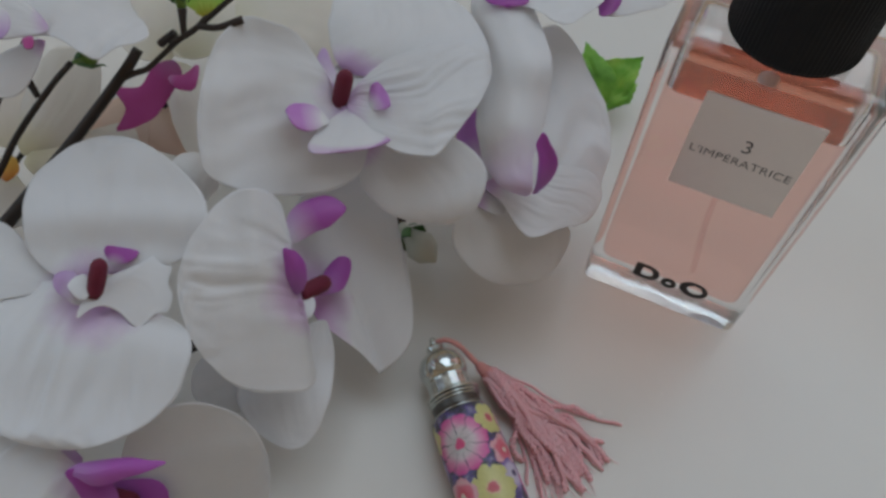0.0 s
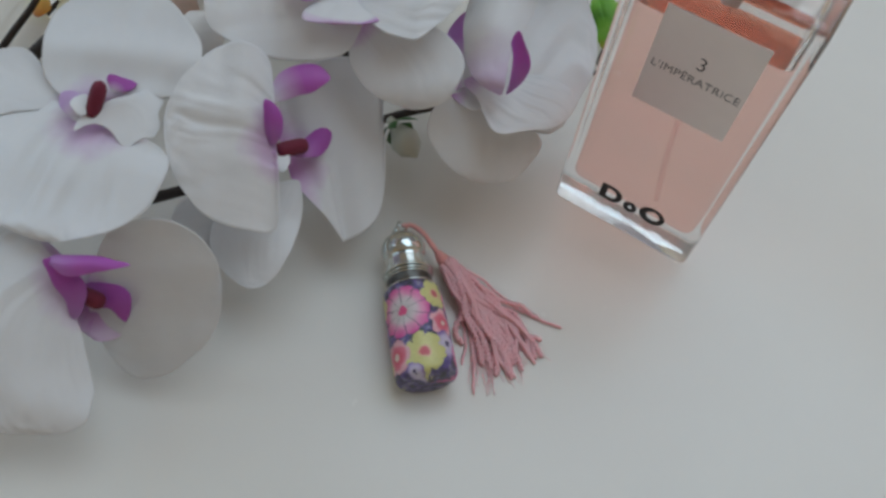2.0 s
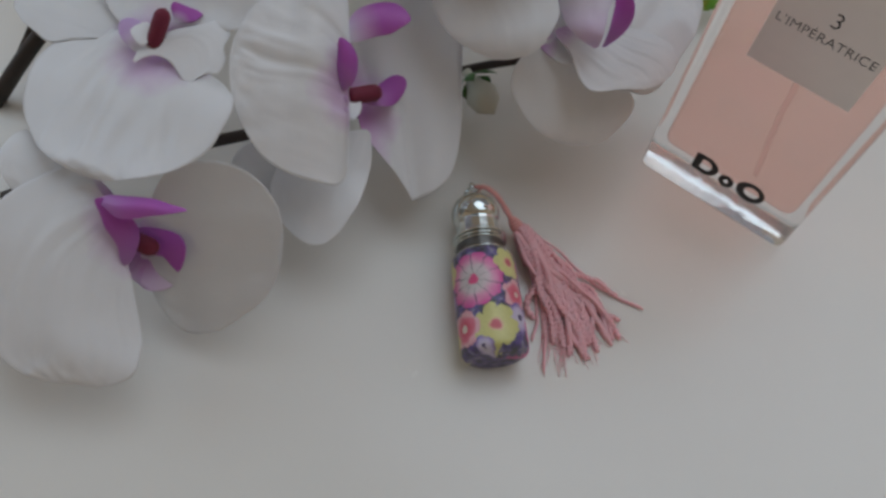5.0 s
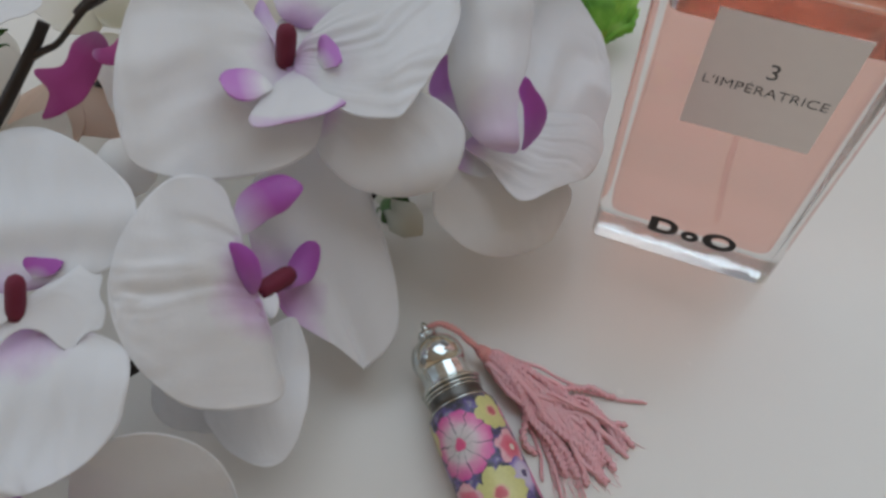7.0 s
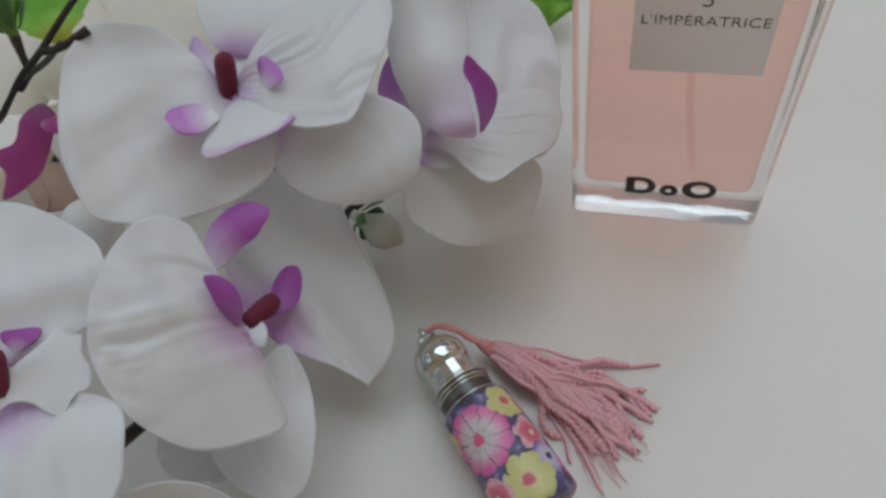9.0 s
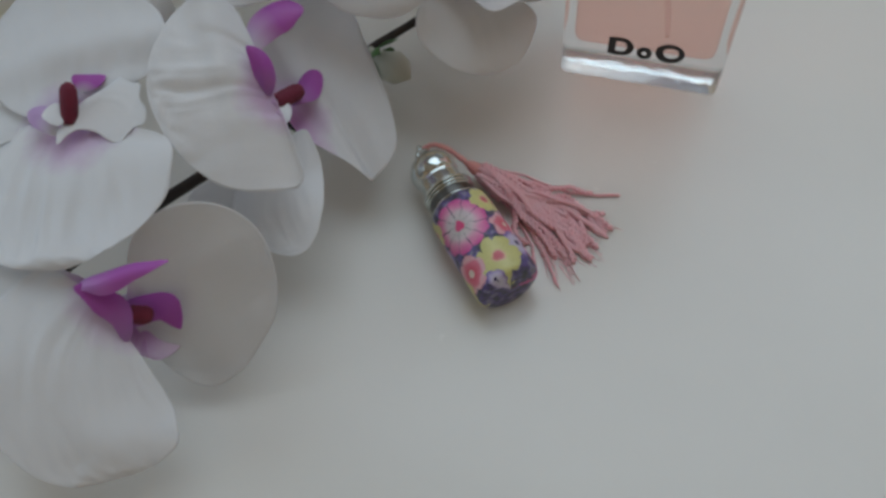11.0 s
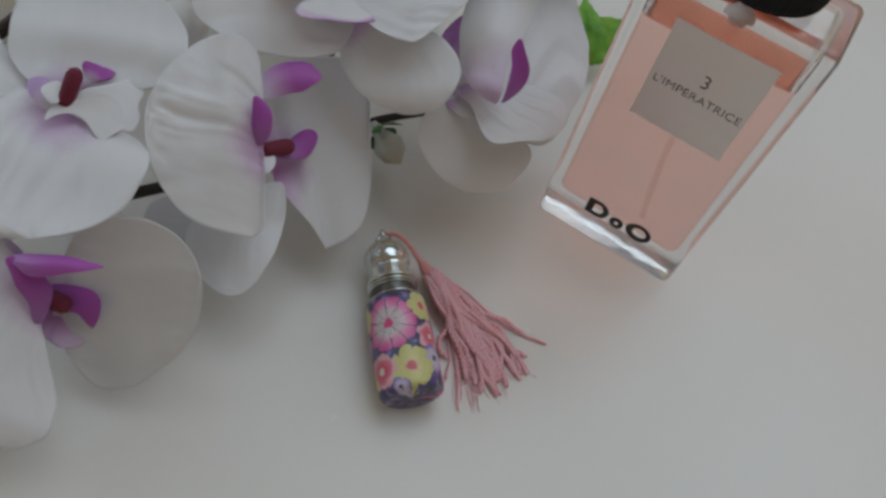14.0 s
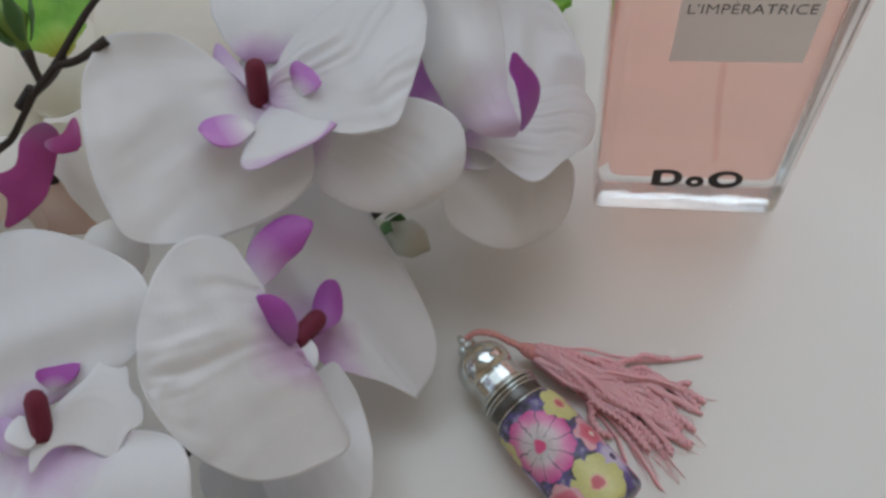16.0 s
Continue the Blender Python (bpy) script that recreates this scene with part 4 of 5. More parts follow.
petal(bloom, "petal", "petal_stained", 7, [(-0.1024, 0.0753, 0.0640), (-0.1173, 0.0749, 0.0645), (-0.1315, 0.0743, 0.0620), (-0.1404, 0.0654, 0.0595), (-0.1387, 0.0491, 0.0580), (-0.1266, 0.0367, 0.0540), (-0.1076, 0.0318, 0.0550), (-0.0905, 0.0353, 0.0560), (-0.0770, 0.0418, 0.0609), (-0.0691, 0.0503, 0.0638), (-0.0649, 0.0604, 0.0668), (-0.0664, 0.0726, 0.0720), (-0.0728, 0.0792, 0.0705), (-0.0834, 0.0804, 0.0696)], bulge=0.09, crumple=0.0006, curl=0.06, crease=0.012, dent=1.4)
petal(bloom, "lip", "lobe_white", 10, [(-0.1042, 0.0768, 0.0735), (-0.1055, 0.0713, 0.0726), (-0.1039, 0.0670, 0.0715), (-0.1026, 0.0706, 0.0721), (-0.1000, 0.0737, 0.0725), (-0.0951, 0.0748, 0.0718), (-0.0903, 0.0736, 0.0709), (-0.0866, 0.0737, 0.0700), (-0.0855, 0.0770, 0.0709), (-0.0844, 0.0799, 0.0713), (-0.0821, 0.0821, 0.0715), (-0.0835, 0.0865, 0.0724), (-0.0870, 0.0893, 0.0735), (-0.0893, 0.0942, 0.0747), (-0.0951, 0.0943, 0.0755), (-0.0979, 0.0898, 0.0750), (-0.1026, 0.0832, 0.0744)], bulge=0.05, crease=0.001, dent=0.3, curl=0, edge=0.3)
petal(bloom, "side_lobe", "lobe_half", 2, [(-0.1062, 0.0865, 0.0735), (-0.1090, 0.0876, 0.0754), (-0.1096, 0.0897, 0.0770), (-0.1049, 0.0923, 0.0759), (-0.1006, 0.0932, 0.0755), (-0.1013, 0.0895, 0.0746)], bulge=0.03)
petal(bloom, "side_lobe", "lobe_white", 3, [(-0.1041, 0.0740, 0.0745), (-0.1050, 0.0717, 0.0745), (-0.1090, 0.0722, 0.0748), (-0.1118, 0.0741, 0.0750), (-0.1110, 0.0774, 0.0755), (-0.1084, 0.0788, 0.0760)], bulge=0.12)
petal(bloom, "side_lobe", "lobe_pale", 2, [(-0.1079, 0.0726, 0.0690), (-0.1113, 0.0711, 0.0698), (-0.1167, 0.0720, 0.0710), (-0.1196, 0.0753, 0.0724), (-0.1170, 0.0785, 0.0730), (-0.1139, 0.0790, 0.0719)], bulge=0.08)

bloom = FLOWERS["F4"]
petal(bloom, "petal", "petal", 8, [(-0.0789, 0.0352, 0.0420), (-0.0911, 0.0391, 0.0472), (-0.1043, 0.0390, 0.0500), (-0.1105, 0.0265, 0.0491), (-0.1122, 0.0088, 0.0450), (-0.1045, -0.0059, 0.0347), (-0.0879, -0.0134, 0.0262), (-0.0750, -0.0130, 0.0219), (-0.0644, -0.0059, 0.0180), (-0.0537, 0.0018, 0.0202), (-0.0497, 0.0097, 0.0240), (-0.0555, 0.0177, 0.0269), (-0.0669, 0.0263, 0.0340), (-0.0749, 0.0317, 0.0388)], bulge=0.1, crumple=0.0007, crease=0.006, dent=1.4)
petal(bloom, "sepal", "petal", 3, [(-0.0895, 0.0402, 0.0440), (-0.1103, 0.0413, 0.0480), (-0.1271, 0.0375, 0.0500), (-0.1252, 0.0246, 0.0480), (-0.1087, 0.0229, 0.0452)], bulge=0.1)
petal(bloom, "petal", "petal_grey", 6, [(-0.0778, 0.0381, 0.0380), (-0.0780, 0.0525, 0.0546), (-0.0714, 0.0608, 0.0612), (-0.0636, 0.0668, 0.0630), (-0.0532, 0.0694, 0.0612), (-0.0441, 0.0691, 0.0553), (-0.0377, 0.0637, 0.0460), (-0.0360, 0.0552, 0.0326), (-0.0396, 0.0456, 0.0226), (-0.0459, 0.0366, 0.0148), (-0.0552, 0.0302, 0.0100), (-0.0640, 0.0289, 0.0159), (-0.0721, 0.0319, 0.0246)], bulge=-0.05)
petal(bloom, "lip", "lip_deep", 4, [(-0.0866, 0.0352, 0.0530), (-0.0848, 0.0378, 0.0541), (-0.0786, 0.0421, 0.0560), (-0.0701, 0.0467, 0.0568), (-0.0611, 0.0497, 0.0580), (-0.0652, 0.0445, 0.0567), (-0.0710, 0.0390, 0.0550), (-0.0767, 0.0352, 0.0541), (-0.0823, 0.0351, 0.0537)], bulge=0.12, ruffle=0.02)
petal(bloom, "side_lobe", "lobe_deep", 2, [(-0.0726, 0.0289, 0.0380), (-0.0777, 0.0311, 0.0451), (-0.0857, 0.0344, 0.0550), (-0.0827, 0.0382, 0.0532), (-0.0760, 0.0392, 0.0480), (-0.0726, 0.0357, 0.0428)], bulge=0.1)
petal(bloom, "throat", "petal_fade", 4, [(-0.0764, 0.0374, 0.0310), (-0.0794, 0.0278, 0.0306), (-0.0870, 0.0334, 0.0360), (-0.0856, 0.0413, 0.0368), (-0.0772, 0.0472, 0.0340), (-0.0680, 0.0455, 0.0284), (-0.0643, 0.0363, 0.0240), (-0.0695, 0.0291, 0.0257)], bulge=0, curl=0)
petal(bloom, "side_lobe", "lobe_deep", 5, [(-0.0765, 0.0344, 0.0360), (-0.0801, 0.0370, 0.0388), (-0.0770, 0.0418, 0.0410), (-0.0690, 0.0464, 0.0409), (-0.0628, 0.0452, 0.0400), (-0.0629, 0.0398, 0.0310), (-0.0681, 0.0394, 0.0357), (-0.0722, 0.0363, 0.0352)], bulge=0.04)

bloom = FLOWERS["F5"]
petal(bloom, "sepal", "petal", 5, [(-0.0190, 0.1872, 0.0560), (-0.0265, 0.1777, 0.0569), (-0.0286, 0.1653, 0.0530), (-0.0242, 0.1594, 0.0456), (-0.0127, 0.1592, 0.0371), (-0.0021, 0.1654, 0.0310), (0.0071, 0.1748, 0.0311), (0.0093, 0.1833, 0.0350), (0.0081, 0.1924, 0.0396), (-0.0061, 0.1914, 0.0493)], bulge=0.08)
petal(bloom, "petal", "petal", 6, [(-0.0178, 0.1858, 0.0600), (-0.0285, 0.2123, 0.0667), (-0.0360, 0.2433, 0.0724), (-0.0329, 0.2591, 0.0720), (-0.0240, 0.2605, 0.0677), (-0.0117, 0.2530, 0.0614), (0.0036, 0.2390, 0.0530), (0.0091, 0.2253, 0.0496), (0.0119, 0.2082, 0.0471), (0.0118, 0.1930, 0.0460), (0.0035, 0.1848, 0.0496), (-0.0078, 0.1828, 0.0548)], bulge=0.06)
petal(bloom, "petal", "petal_ruffled", 4, [(-0.0238, 0.1810, 0.0620), (-0.0140, 0.1758, 0.0601), (-0.0017, 0.1696, 0.0580), (0.0063, 0.1788, 0.0560), (0.0137, 0.1883, 0.0540), (0.0143, 0.2027, 0.0542), (0.0063, 0.2099, 0.0560), (-0.0094, 0.2004, 0.0590)], bulge=0.06, ruffle=0.02, crease=0.012)
petal(bloom, "throat", "petal_throat", 3, [(-0.0286, 0.1762, 0.0570), (-0.0362, 0.1903, 0.0588), (-0.0355, 0.1996, 0.0600), (-0.0236, 0.1940, 0.0592), (-0.0138, 0.1844, 0.0580), (-0.0147, 0.1742, 0.0568)], bulge=0)
petal(bloom, "petal", "petal_blush", 7, [(-0.0084, 0.1809, 0.0640), (-0.0159, 0.1772, 0.0675), (-0.0255, 0.1833, 0.0685), (-0.0338, 0.1921, 0.0760), (-0.0443, 0.2154, 0.0792), (-0.0562, 0.2330, 0.0848), (-0.0635, 0.2509, 0.0880), (-0.0567, 0.2576, 0.0953), (-0.0411, 0.2457, 0.0927), (-0.0291, 0.2348, 0.0901), (-0.0192, 0.2202, 0.0900), (-0.0147, 0.2100, 0.0818), (-0.0116, 0.1971, 0.0768), (-0.0096, 0.1873, 0.0729), (-0.0057, 0.1797, 0.0703)], bulge=0.12)
petal(bloom, "side_lobe", "lobe_deep", 3, [(-0.0066, 0.1824, 0.0650), (-0.0066, 0.1843, 0.0764), (-0.0094, 0.1849, 0.0871), (-0.0082, 0.1862, 0.0920), (-0.0042, 0.1869, 0.0862), (-0.0017, 0.1867, 0.0783), (-0.0030, 0.1848, 0.0704)], bulge=0.08)
petal(bloom, "side_lobe", "lobe", 3, [(-0.0232, 0.1830, 0.0580), (-0.0354, 0.1901, 0.0625), (-0.0424, 0.1940, 0.0640), (-0.0411, 0.2013, 0.0700), (-0.0381, 0.2052, 0.0710), (-0.0315, 0.1957, 0.0654), (-0.0275, 0.1892, 0.0617)], bulge=0.06)

bloom = FLOWERS["F6"]
petal(bloom, "petal", "petal", 4, [(-0.0487, 0.2610, 0.0950), (-0.0518, 0.2422, 0.0945), (-0.0453, 0.2372, 0.0943), (-0.0333, 0.2366, 0.0942), (-0.0206, 0.2356, 0.0940), (-0.0157, 0.2435, 0.0942), (-0.0121, 0.2551, 0.0945), (-0.0121, 0.2715, 0.0950), (-0.0343, 0.2775, 0.0954)], bulge=0.06)
petal(bloom, "petal", "petal_ruffled", 4, [(-0.0250, 0.2827, 0.0880), (-0.0150, 0.2610, 0.0852), (-0.0099, 0.2606, 0.0840), (-0.0002, 0.2710, 0.0819), (0.0080, 0.2872, 0.0800), (0.0059, 0.3046, 0.0808), (-0.0116, 0.3089, 0.0850)], bulge=0.08)
petal(bloom, "side_lobe", "lobe_deep", 2, [(-0.0179, 0.2829, 0.0880), (-0.0176, 0.2686, 0.0870), (-0.0135, 0.2571, 0.0860), (-0.0098, 0.2590, 0.0857), (-0.0084, 0.2678, 0.0860), (-0.0118, 0.2798, 0.0872)], bulge=0.1)
petal(bloom, "side_lobe", "lobe_deep", 2, [(-0.0534, 0.2454, 0.0955), (-0.0508, 0.2330, 0.0948), (-0.0419, 0.2330, 0.0950), (-0.0363, 0.2388, 0.0956), (-0.0446, 0.2462, 0.0960)], bulge=0.1)
petal(bloom, "petal", "petal_warm", 3, [(-0.0551, 0.2610, 0.0900), (-0.0562, 0.2431, 0.0883), (-0.0684, 0.2391, 0.0860), (-0.0890, 0.2501, 0.0837), (-0.1029, 0.2811, 0.0840), (-0.0836, 0.2952, 0.0882)], bulge=0.1)

bloom = FLOWERS["F7"]
petal(bloom, "petal", "petal_wet", 7, [(-0.1866, 0.1600, 0.0980), (-0.1839, 0.1371, 0.1040), (-0.1685, 0.1297, 0.1061), (-0.1507, 0.1309, 0.1100), (-0.1369, 0.1275, 0.1122), (-0.1329, 0.1288, 0.1100), (-0.1282, 0.1338, 0.1132), (-0.1237, 0.1427, 0.1150), (-0.1379, 0.1525, 0.1093), (-0.1630, 0.1666, 0.1030)], bulge=0.1, ruffle=0.02)
petal(bloom, "petal", "petal_ruffled", 3, [(-0.1571, 0.1340, 0.1120), (-0.1576, 0.1283, 0.1115), (-0.1643, 0.1218, 0.1123), (-0.1733, 0.1184, 0.1140), (-0.1843, 0.1271, 0.1180), (-0.1770, 0.1380, 0.1180)], bulge=0.1)
petal(bloom, "petal", "petal", 3, [(-0.1591, 0.1319, 0.1060), (-0.1652, 0.1259, 0.1054), (-0.1700, 0.1161, 0.1040), (-0.1659, 0.1079, 0.1010), (-0.1567, 0.1117, 0.1000), (-0.1553, 0.1210, 0.1024)], bulge=0.1)
petal(bloom, "side_lobe", "lobe_magenta", 2, [(-0.1567, 0.1276, 0.1120), (-0.1587, 0.1252, 0.1122), (-0.1541, 0.1220, 0.1130), (-0.1528, 0.1235, 0.1129)], bulge=0.1)
petal(bloom, "side_lobe", "lobe_pale", 2, [(-0.1637, 0.1246, 0.1220), (-0.1622, 0.1182, 0.1211), (-0.1551, 0.1168, 0.1200), (-0.1549, 0.1218, 0.1206), (-0.1599, 0.1259, 0.1217)], bulge=0.1)

bloom = FLOWERS["F8"]
petal(bloom, "lip", "lobe_magenta", 5, [(-0.1473, 0.1684, 0.0740), (-0.1534, 0.1637, 0.0721), (-0.1551, 0.1557, 0.0677), (-0.1625, 0.1503, 0.0680), (-0.1563, 0.1476, 0.0630), (-0.1561, 0.1401, 0.0580), (-0.1475, 0.1488, 0.0595), (-0.1452, 0.1604, 0.0640), (-0.1439, 0.1672, 0.0699)], bulge=0.06)
petal(bloom, "side_lobe", "lobe_magenta", 2, [(-0.1449, 0.1620, 0.0720), (-0.1411, 0.1654, 0.0724), (-0.1376, 0.1707, 0.0740), (-0.1338, 0.1624, 0.0709), (-0.1382, 0.1599, 0.0700), (-0.1418, 0.1595, 0.0708)], bulge=0.15)
petal(bloom, "petal", "petal_warm", 2, [(-0.1588, 0.1725, 0.0620), (-0.1486, 0.1599, 0.0537), (-0.1360, 0.1511, 0.0460), (-0.1309, 0.1558, 0.0465), (-0.1380, 0.1692, 0.0540), (-0.1501, 0.1785, 0.0613)], bulge=0.08)
petal(bloom, "petal", "petal_tan", 3, [(-0.1719, 0.1607, 0.0440), (-0.1625, 0.1482, 0.0411), (-0.1487, 0.1505, 0.0382), (-0.1379, 0.1555, 0.0360), (-0.1479, 0.1642, 0.0389), (-0.1610, 0.1675, 0.0420)], bulge=0.1)
petal(bloom, "petal", "petal_tan", 4, [(-0.1496, 0.1545, 0.0340), (-0.1809, 0.1429, 0.0360), (-0.1932, 0.1478, 0.0370), (-0.1897, 0.1595, 0.0370), (-0.1793, 0.1752, 0.0370), (-0.1668, 0.1781, 0.0360), (-0.1547, 0.1673, 0.0340), (-0.1485, 0.1591, 0.0330)], bulge=0.06)
petal(bloom, "petal", "petal_tan", 2, [(-0.1720, 0.1643, 0.0440), (-0.1823, 0.1512, 0.0406), (-0.1777, 0.1309, 0.0360), (-0.1598, 0.1334, 0.0373), (-0.1564, 0.1512, 0.0416)], bulge=0.1)
petal(bloom, "petal", "petal_warm", 2, [(-0.1591, 0.1797, 0.0620), (-0.1826, 0.2013, 0.0590), (-0.1914, 0.2268, 0.0560), (-0.1776, 0.2365, 0.0552), (-0.1536, 0.2161, 0.0580), (-0.1465, 0.1881, 0.0613)], bulge=0.08)
petal(bloom, "petal", "petal_warm", 3, [(-0.1607, 0.1776, 0.0600), (-0.1771, 0.1733, 0.0587), (-0.2030, 0.1891, 0.0560), (-0.2145, 0.2201, 0.0542), (-0.1932, 0.2212, 0.0560), (-0.1685, 0.1979, 0.0588)], bulge=0.08)
petal(bloom, "petal", "petal_cream", 2, [(-0.1721, 0.1995, 0.0500), (-0.1909, 0.2477, 0.0460), (-0.1866, 0.2778, 0.0448), (-0.1516, 0.2687, 0.0480), (-0.1366, 0.2275, 0.0513), (-0.1486, 0.2034, 0.0516)], bulge=0.08)
petal(bloom, "petal", "petal_warm", 4, [(-0.1515, 0.2092, 0.0580), (-0.1710, 0.2487, 0.0560), (-0.1554, 0.2760, 0.0572), (-0.1209, 0.2685, 0.0600), (-0.1016, 0.2261, 0.0616), (-0.0974, 0.2016, 0.0620), (-0.1208, 0.1971, 0.0603)], bulge=0.1)

bloom = FLOWERS["F9"]
petal(bloom, "petal", "petal_cream", 3, [(-0.1880, 0.1192, 0.0500), (-0.1963, 0.1349, 0.0587), (-0.1980, 0.1506, 0.0660), (-0.1916, 0.1590, 0.0681), (-0.1793, 0.1604, 0.0662), (-0.1716, 0.1496, 0.0600), (-0.1705, 0.1342, 0.0532), (-0.1780, 0.1230, 0.0498)], bulge=0.1)
petal(bloom, "petal", "petal_cream", 3, [(-0.1833, 0.1172, 0.0500), (-0.1731, 0.1358, 0.0503), (-0.1608, 0.1500, 0.0500), (-0.1467, 0.1349, 0.0470), (-0.1510, 0.1178, 0.0460), (-0.1689, 0.1121, 0.0478)], bulge=0.1)
petal(bloom, "petal", "petal_warm", 3, [(-0.1926, 0.1182, 0.0500), (-0.2116, 0.1198, 0.0536), (-0.2243, 0.1361, 0.0600), (-0.2180, 0.1481, 0.0621), (-0.2010, 0.1500, 0.0600), (-0.1917, 0.1341, 0.0542)], bulge=0.1)
petal(bloom, "petal", "petal_cream", 3, [(-0.1875, 0.1120, 0.0480), (-0.2061, 0.1116, 0.0488), (-0.2051, 0.0917, 0.0440), (-0.1802, 0.0873, 0.0416), (-0.1665, 0.1018, 0.0440)], bulge=0.1)
petal(bloom, "lip", "lip_yellow", 2, [(-0.1836, 0.1111, 0.0560), (-0.1812, 0.1044, 0.0580), (-0.1734, 0.1022, 0.0588), (-0.1737, 0.1082, 0.0580), (-0.1807, 0.1129, 0.0565)], bulge=0.12)


def column(parent, base, tip, r=0.0030):
    B, T = Vector(base), Vector(tip)
    length = (T - B).length
    prof = [(0.0, r * 0.8), (length * 0.15, r * 0.95), (length * 0.55, r), (length * 0.8, r * 0.98), (length * 0.93, r * 0.72), (length, r * 0.2)]
    part("column", lathe(prof, B, T - B, 20), "column_velvet", parent, "dark red velvety column")


column(FLOWERS["F1"], (-0.0775, 0.1690, 0.0835), (-0.0762, 0.1735, 0.0965))
column(FLOWERS["F2"], (-0.0595, 0.1130, 0.0540), (-0.0552, 0.1250, 0.0500))
column(FLOWERS["F3"], (-0.1038, 0.0750, 0.0725), (-0.1050, 0.0836, 0.0815), 0.0026)
column(FLOWERS["F4"], (-0.0785, 0.0358, 0.0400), (-0.0680, 0.0384, 0.0405))

# ---------------------------------------------------------------- stems, buds and leaves


def stem(parent, name, points, radii, seg=9, steps=6, material="stem_brown"):
    bm = bmesh.new()
    tube(bm, smooth_path(points, steps), radii, seg)
    return part(name, bm, material, parent)


BRANCH = thing("orchid_branch", (-0.163, 0.073, 0.03), "dark brown artificial branch with short side twigs", "branch")
stem(BRANCH, "stem", [(-0.190, 0.030, 0.004), (-0.172, 0.060, 0.040), (-0.1588, 0.0912, 0.062), (-0.147, 0.113, 0.080), (-0.1365, 0.1325, 0.0975), (-0.1348, 0.1408, 0.1028)], [0.0034, 0.0030, 0.0025, 0.0021, 0.0019, 0.0018])
stem(BRANCH, "side_branch", [(-0.1385, 0.1300, 0.0955), (-0.1330, 0.1340, 0.0982), (-0.1280, 0.1365, 0.1008), (-0.1240, 0.1408, 0.105), (-0.1203, 0.1460, 0.109), (-0.116, 0.152, 0.112), (-0.108, 0.168, 0.119), (-0.098, 0.176, 0.124)], [0.0013, 0.0011, 0.0010, 0.0009, 0.0010, 0.0010, 0.0009, 0.0009])
stem(BRANCH, "twig", [(-0.116, 0.152, 0.112), (-0.110, 0.1545, 0.1122), (-0.1045, 0.1610, 0.113)], [0.0011, 0.0011, 0.0014])
stem(BRANCH, "twig", [(-0.1190, 0.1475, 0.109), (-0.1205, 0.1500, 0.1125), (-0.1222, 0.1530, 0.116)], [0.0010, 0.0011, 0.0016])
stem(BRANCH, "second_stem", [(-0.185, 0.035, 0.010), (-0.176, 0.070, 0.050), (-0.168, 0.092, 0.070), (-0.165, 0.104, 0.080), (-0.159, 0.120, 0.092), (-0.1525, 0.1265, 0.100)], [0.0017, 0.0016, 0.0013, 0.0012, 0.0011, 0.0011])
stem(BRANCH, "twig", [(-0.163, 0.116, 0.0885), (-0.167, 0.118, 0.091), (-0.171, 0.120, 0.094)], [0.0011, 0.0013, 0.0014])


def bud(name, base, tip, r, label, material="bud_green", sepals=5, reach=1.02, splay=1.5):
    """A closed bud in its calyx, with pointed sepals round the foot."""
    B, T = Vector(base), Vector(tip)
    ob = thing(name, B, label, "bud", "orchid buds")
    length = (T - B).length
    part("bud_body", lathe([(0, r * 0.26), (length * 0.18, r * 0.34), (length * 0.36, r * 0.62), (length * 0.55, r), (length * 0.80, r * 0.80), (length, r * 0.08)], B, T - B, 18), material, ob)
    axis = (T - B).normalized()
    across = axis.orthogonal().normalized()
    for k in range(sepals):
        out = Matrix.Rotation(2 * math.pi * k / sepals, 3, axis) @ across
        side = axis.cross(out)
        foot, point = B + axis * length * 0.15 + out * r * 0.4, B + axis * length * reach + out * r * splay
        midp = (foot + point) / 2 + out * r * 0.15
        blade(ob, "sepal", "calyx_green", foot, point, midp - side * r * 0.42, midp + side * r * 0.42, bulge=0.12, thick=0.0004)
    return ob


TWIG_BUD = bud("flower_bud", (-0.1520, 0.1275, 0.1000), (-0.1440, 0.1315, 0.1035), 0.0030, "small green bud at the end of a brown twig")
BRANCH_BUD = bud("flower_bud", (-0.1222, 0.1530, 0.1155), (-0.1290, 0.1610, 0.1260), 0.0052, "green bud in a dark green calyx on the branch")
TIP_BUD = bud("flower_bud", (-0.0990, 0.1755, 0.1235), (-0.0900, 0.1790, 0.1290), 0.0045, "green calyx with pointed sepals at the branch tip")
bud("flower_bud", (-0.0560, 0.1760, 0.0200), (-0.0360, 0.1700, 0.0150), 0.0068, "small pale bud with green sepals low among the flowers", "bud_dull", reach=0.42, splay=1.45)
ball = thing("closed_bud", (-0.1150, 0.1270, 0.058), "round closed white bud half under an orchid's sepal", "bud", "orchid buds")
part("bud_body", lathe([(0, 0.002), (0.003, 0.0056), (0.007, 0.0082), (0.0115, 0.0090), (0.0155, 0.0080), (0.0182, 0.0056), (0.0197, 0.0026), (0.0202, 0.0004)], (-0.1165, 0.1255, 0.0570), (0.36, 0.50, 0.80), 28), "bud_white", ball)

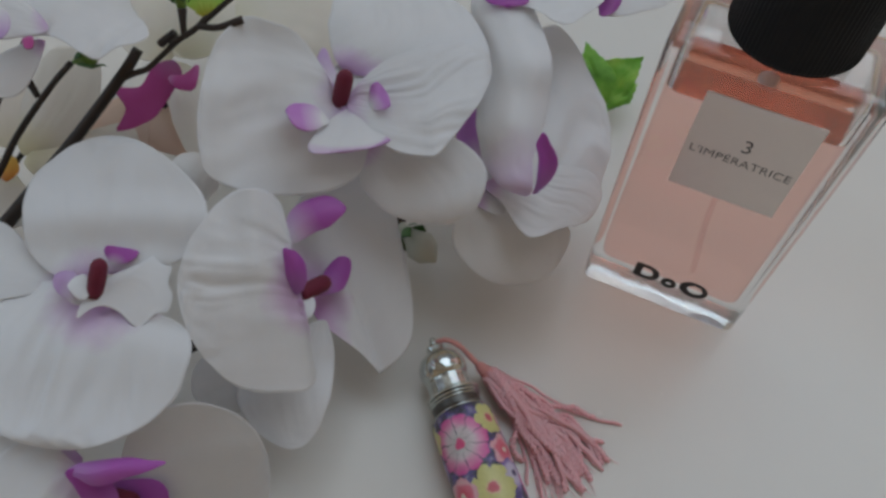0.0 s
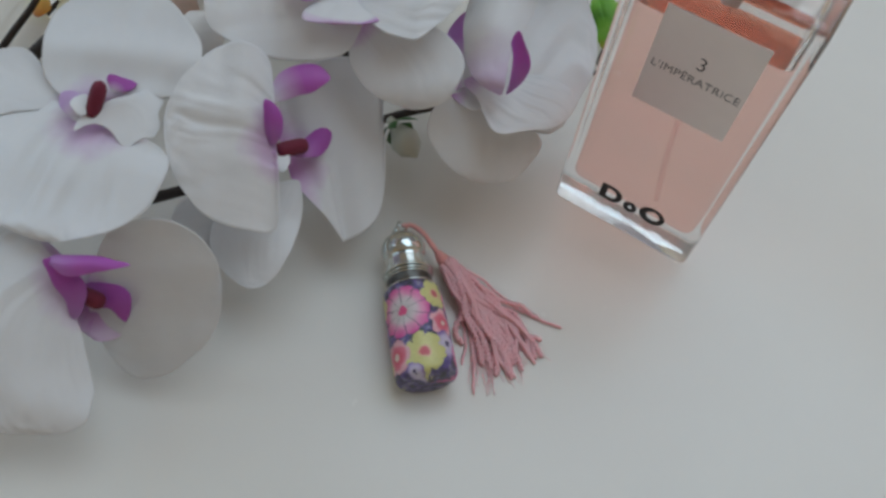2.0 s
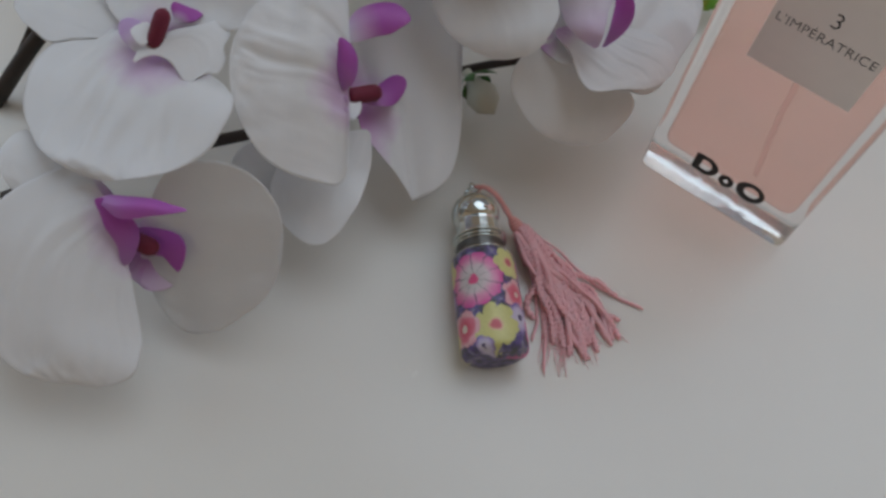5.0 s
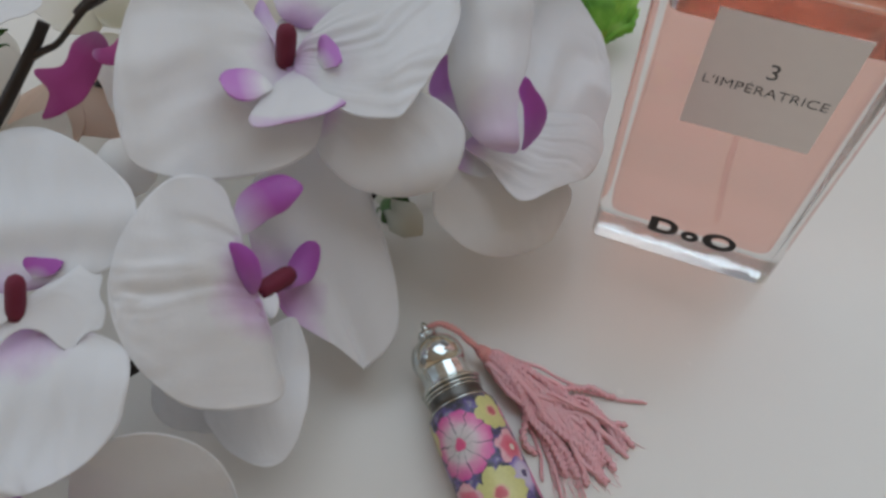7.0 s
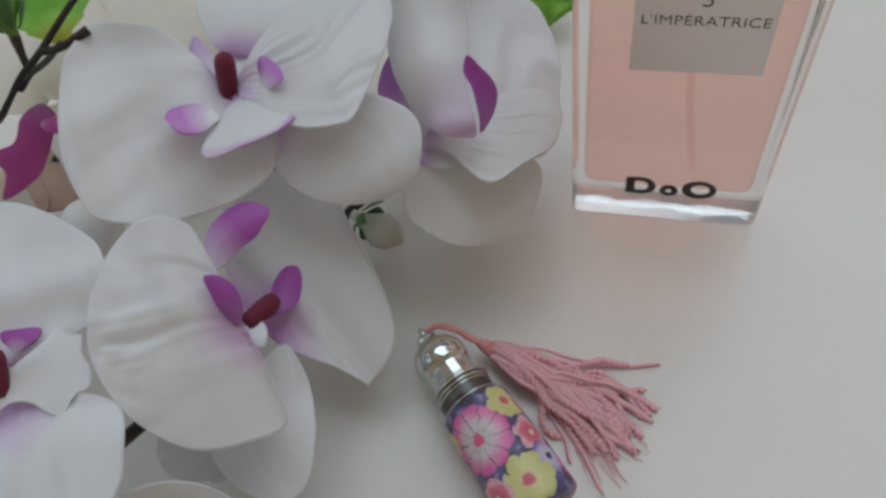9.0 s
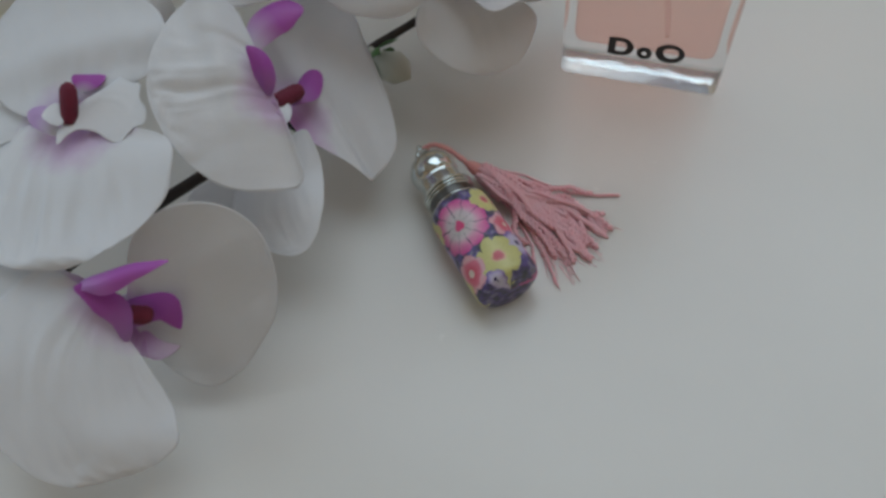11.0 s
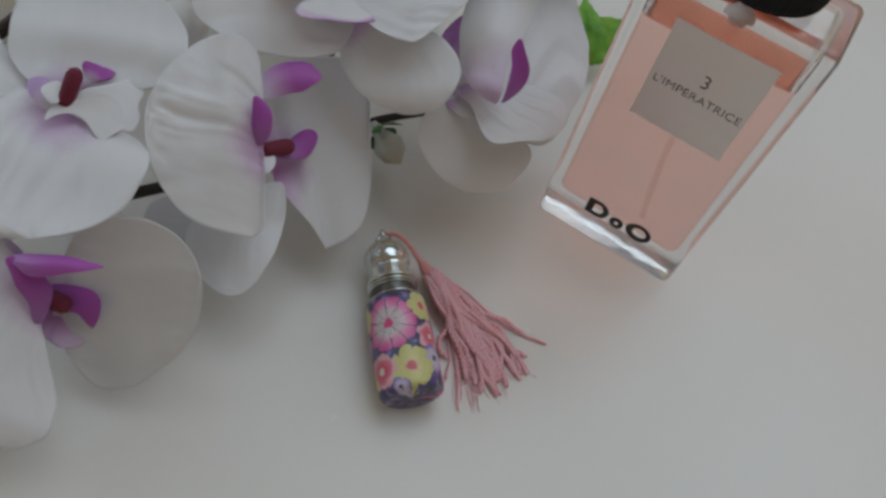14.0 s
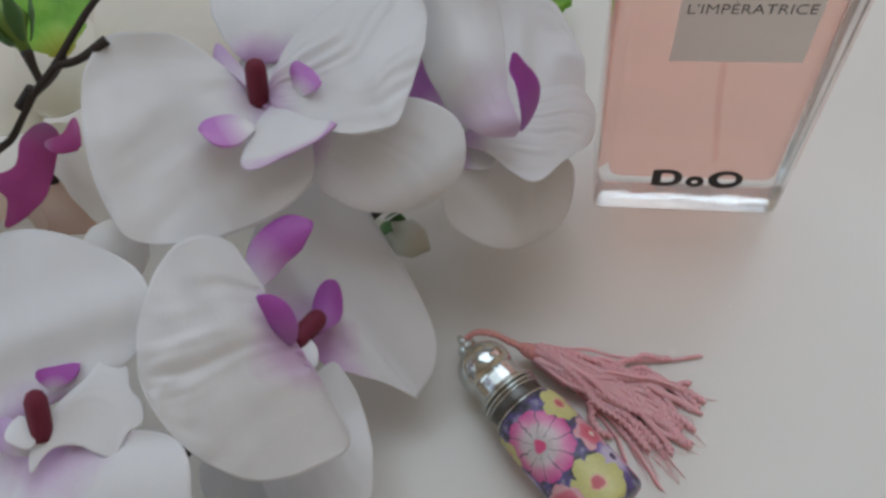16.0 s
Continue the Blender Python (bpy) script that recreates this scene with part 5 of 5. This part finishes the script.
SPRAY = thing("orchid_spray_stem", (-0.06, 0.13, 0.02), "dark brown artificial stem running under the orchids", "stem")
stem(SPRAY, "stem", [(-0.150, 0.020, 0.004), (-0.115, 0.060, 0.022), (-0.085, 0.110, 0.022), (-0.0620, 0.1780, 0.0130), (-0.0440, 0.2020, 0.0160), (-0.020, 0.225, 0.030), (0.000, 0.262, 0.018)], [0.0026, 0.0024, 0.0022, 0.0019, 0.0017, 0.0014, 0.0012])
for key, foot in (("F1", (-0.0745, 0.160, 0.0165)), ("F2", (-0.080, 0.122, 0.0210)), ("F3", (-0.110, 0.066, 0.022)), ("F5", (-0.0400, 0.2040, 0.0170)), ("F6", (-0.020, 0.225, 0.030))):
    top = Vector(FLOWER_AT[key]) + Vector((-0.004, 0.012, -0.020))
    F = Vector(foot)
    stem(SPRAY, "pedicel", [F, (F * 0.6 + top * 0.4) + Vector((-0.003, 0.004, 0.004)), top + Vector((0, 0, 0.004))], [0.0013, 0.0012, 0.0014])
for key, foot in (("F7", (-0.172, 0.100, 0.085)), ("F9", (-0.176, 0.080, 0.045))):
    top = Vector(FLOWER_AT[key]) + Vector((-0.002, 0.002, -0.004))
    F = Vector(foot)
    stem(BRANCH, "pedicel", [F, (F + top) / 2 + Vector((-0.003, 0.002, 0.002)), top + Vector((0, 0, 0.003))], [0.0011, 0.0010, 0.0012])
for at, to in (((-0.1375, 0.160, 0.094), (-0.1430, 0.1570, 0.089)), ((-0.1535, 0.161, 0.052), (-0.1585, 0.1530, 0.047))):
    stem(BRANCH, "stem_end", [at, to], [0.0016, 0.0016])


def leaf(parent, base, tip, left, right, bulge):
    return blade(parent, "leaflet", "leaf_green", base, tip, left, right, bulge=bulge, ruffle=0.05, crease=0.02, thick=0.0004, teeth=9)


LEAVES = thing("leaf_sprig", (-0.007, 0.280, 0.004), "bright green serrated artificial leaves lying on the table", "leaf")
leaf(LEAVES, (-0.0065, 0.2810, 0.012), (-0.0300, 0.3085, 0.032), (-0.0260, 0.2900, 0.024), (-0.0060, 0.3000, 0.024), 0.12)
leaf(LEAVES, (-0.0060, 0.2830, 0.012), (0.0040, 0.3165, 0.030), (-0.0150, 0.3060, 0.028), (0.0060, 0.3000, 0.022), -0.12)
leaf(LEAVES, (-0.0060, 0.2805, 0.010), (0.0070, 0.3060, 0.018), (0.0000, 0.2960, 0.016), (0.0075, 0.2935, 0.014), 0.1)
stem(LEAVES, "leaf_stalk", [(0.000, 0.262, 0.017), (-0.004, 0.272, 0.010), (-0.0065, 0.2825, 0.011)], [0.0012, 0.0012, 0.0010])
BIG = thing("large_leaf", (-0.150, 0.185, 0.090), "large bright green artificial leaf behind the branch", "leaf")
leaf(BIG, (-0.132, 0.172, 0.094), (-0.170, 0.215, 0.104), (-0.160, 0.178, 0.102), (-0.130, 0.196, 0.100), 0.1)
stem(BIG, "leaf_stalk", [(-0.124, 0.146, 0.106), (-0.128, 0.160, 0.099), (-0.1325, 0.1725, 0.0945)], [0.0010, 0.0010, 0.0010])
for ob in BRANCH, TWIG_BUD, BRANCH_BUD, TIP_BUD, BIG:
    ob.location += Vector((-0.007, 0.0105, -0.0075))
LEAVES.scale = (0.80, 0.80, 0.80)
LEAVES.location += Vector((-0.001, 0.006, 0.0))
for key, move in (("F1", (0.0012, 0.0022, 0.0)), ("F2", (-0.0002, 0.0008, 0.0)), ("F3", (-0.0018, 0.0013, 0.0)), ("F4", (0.0, -0.0018, 0.0)), ("F5", (0.0008, 0.0, 0.0))):
    FLOWERS[key].location += Vector(move)
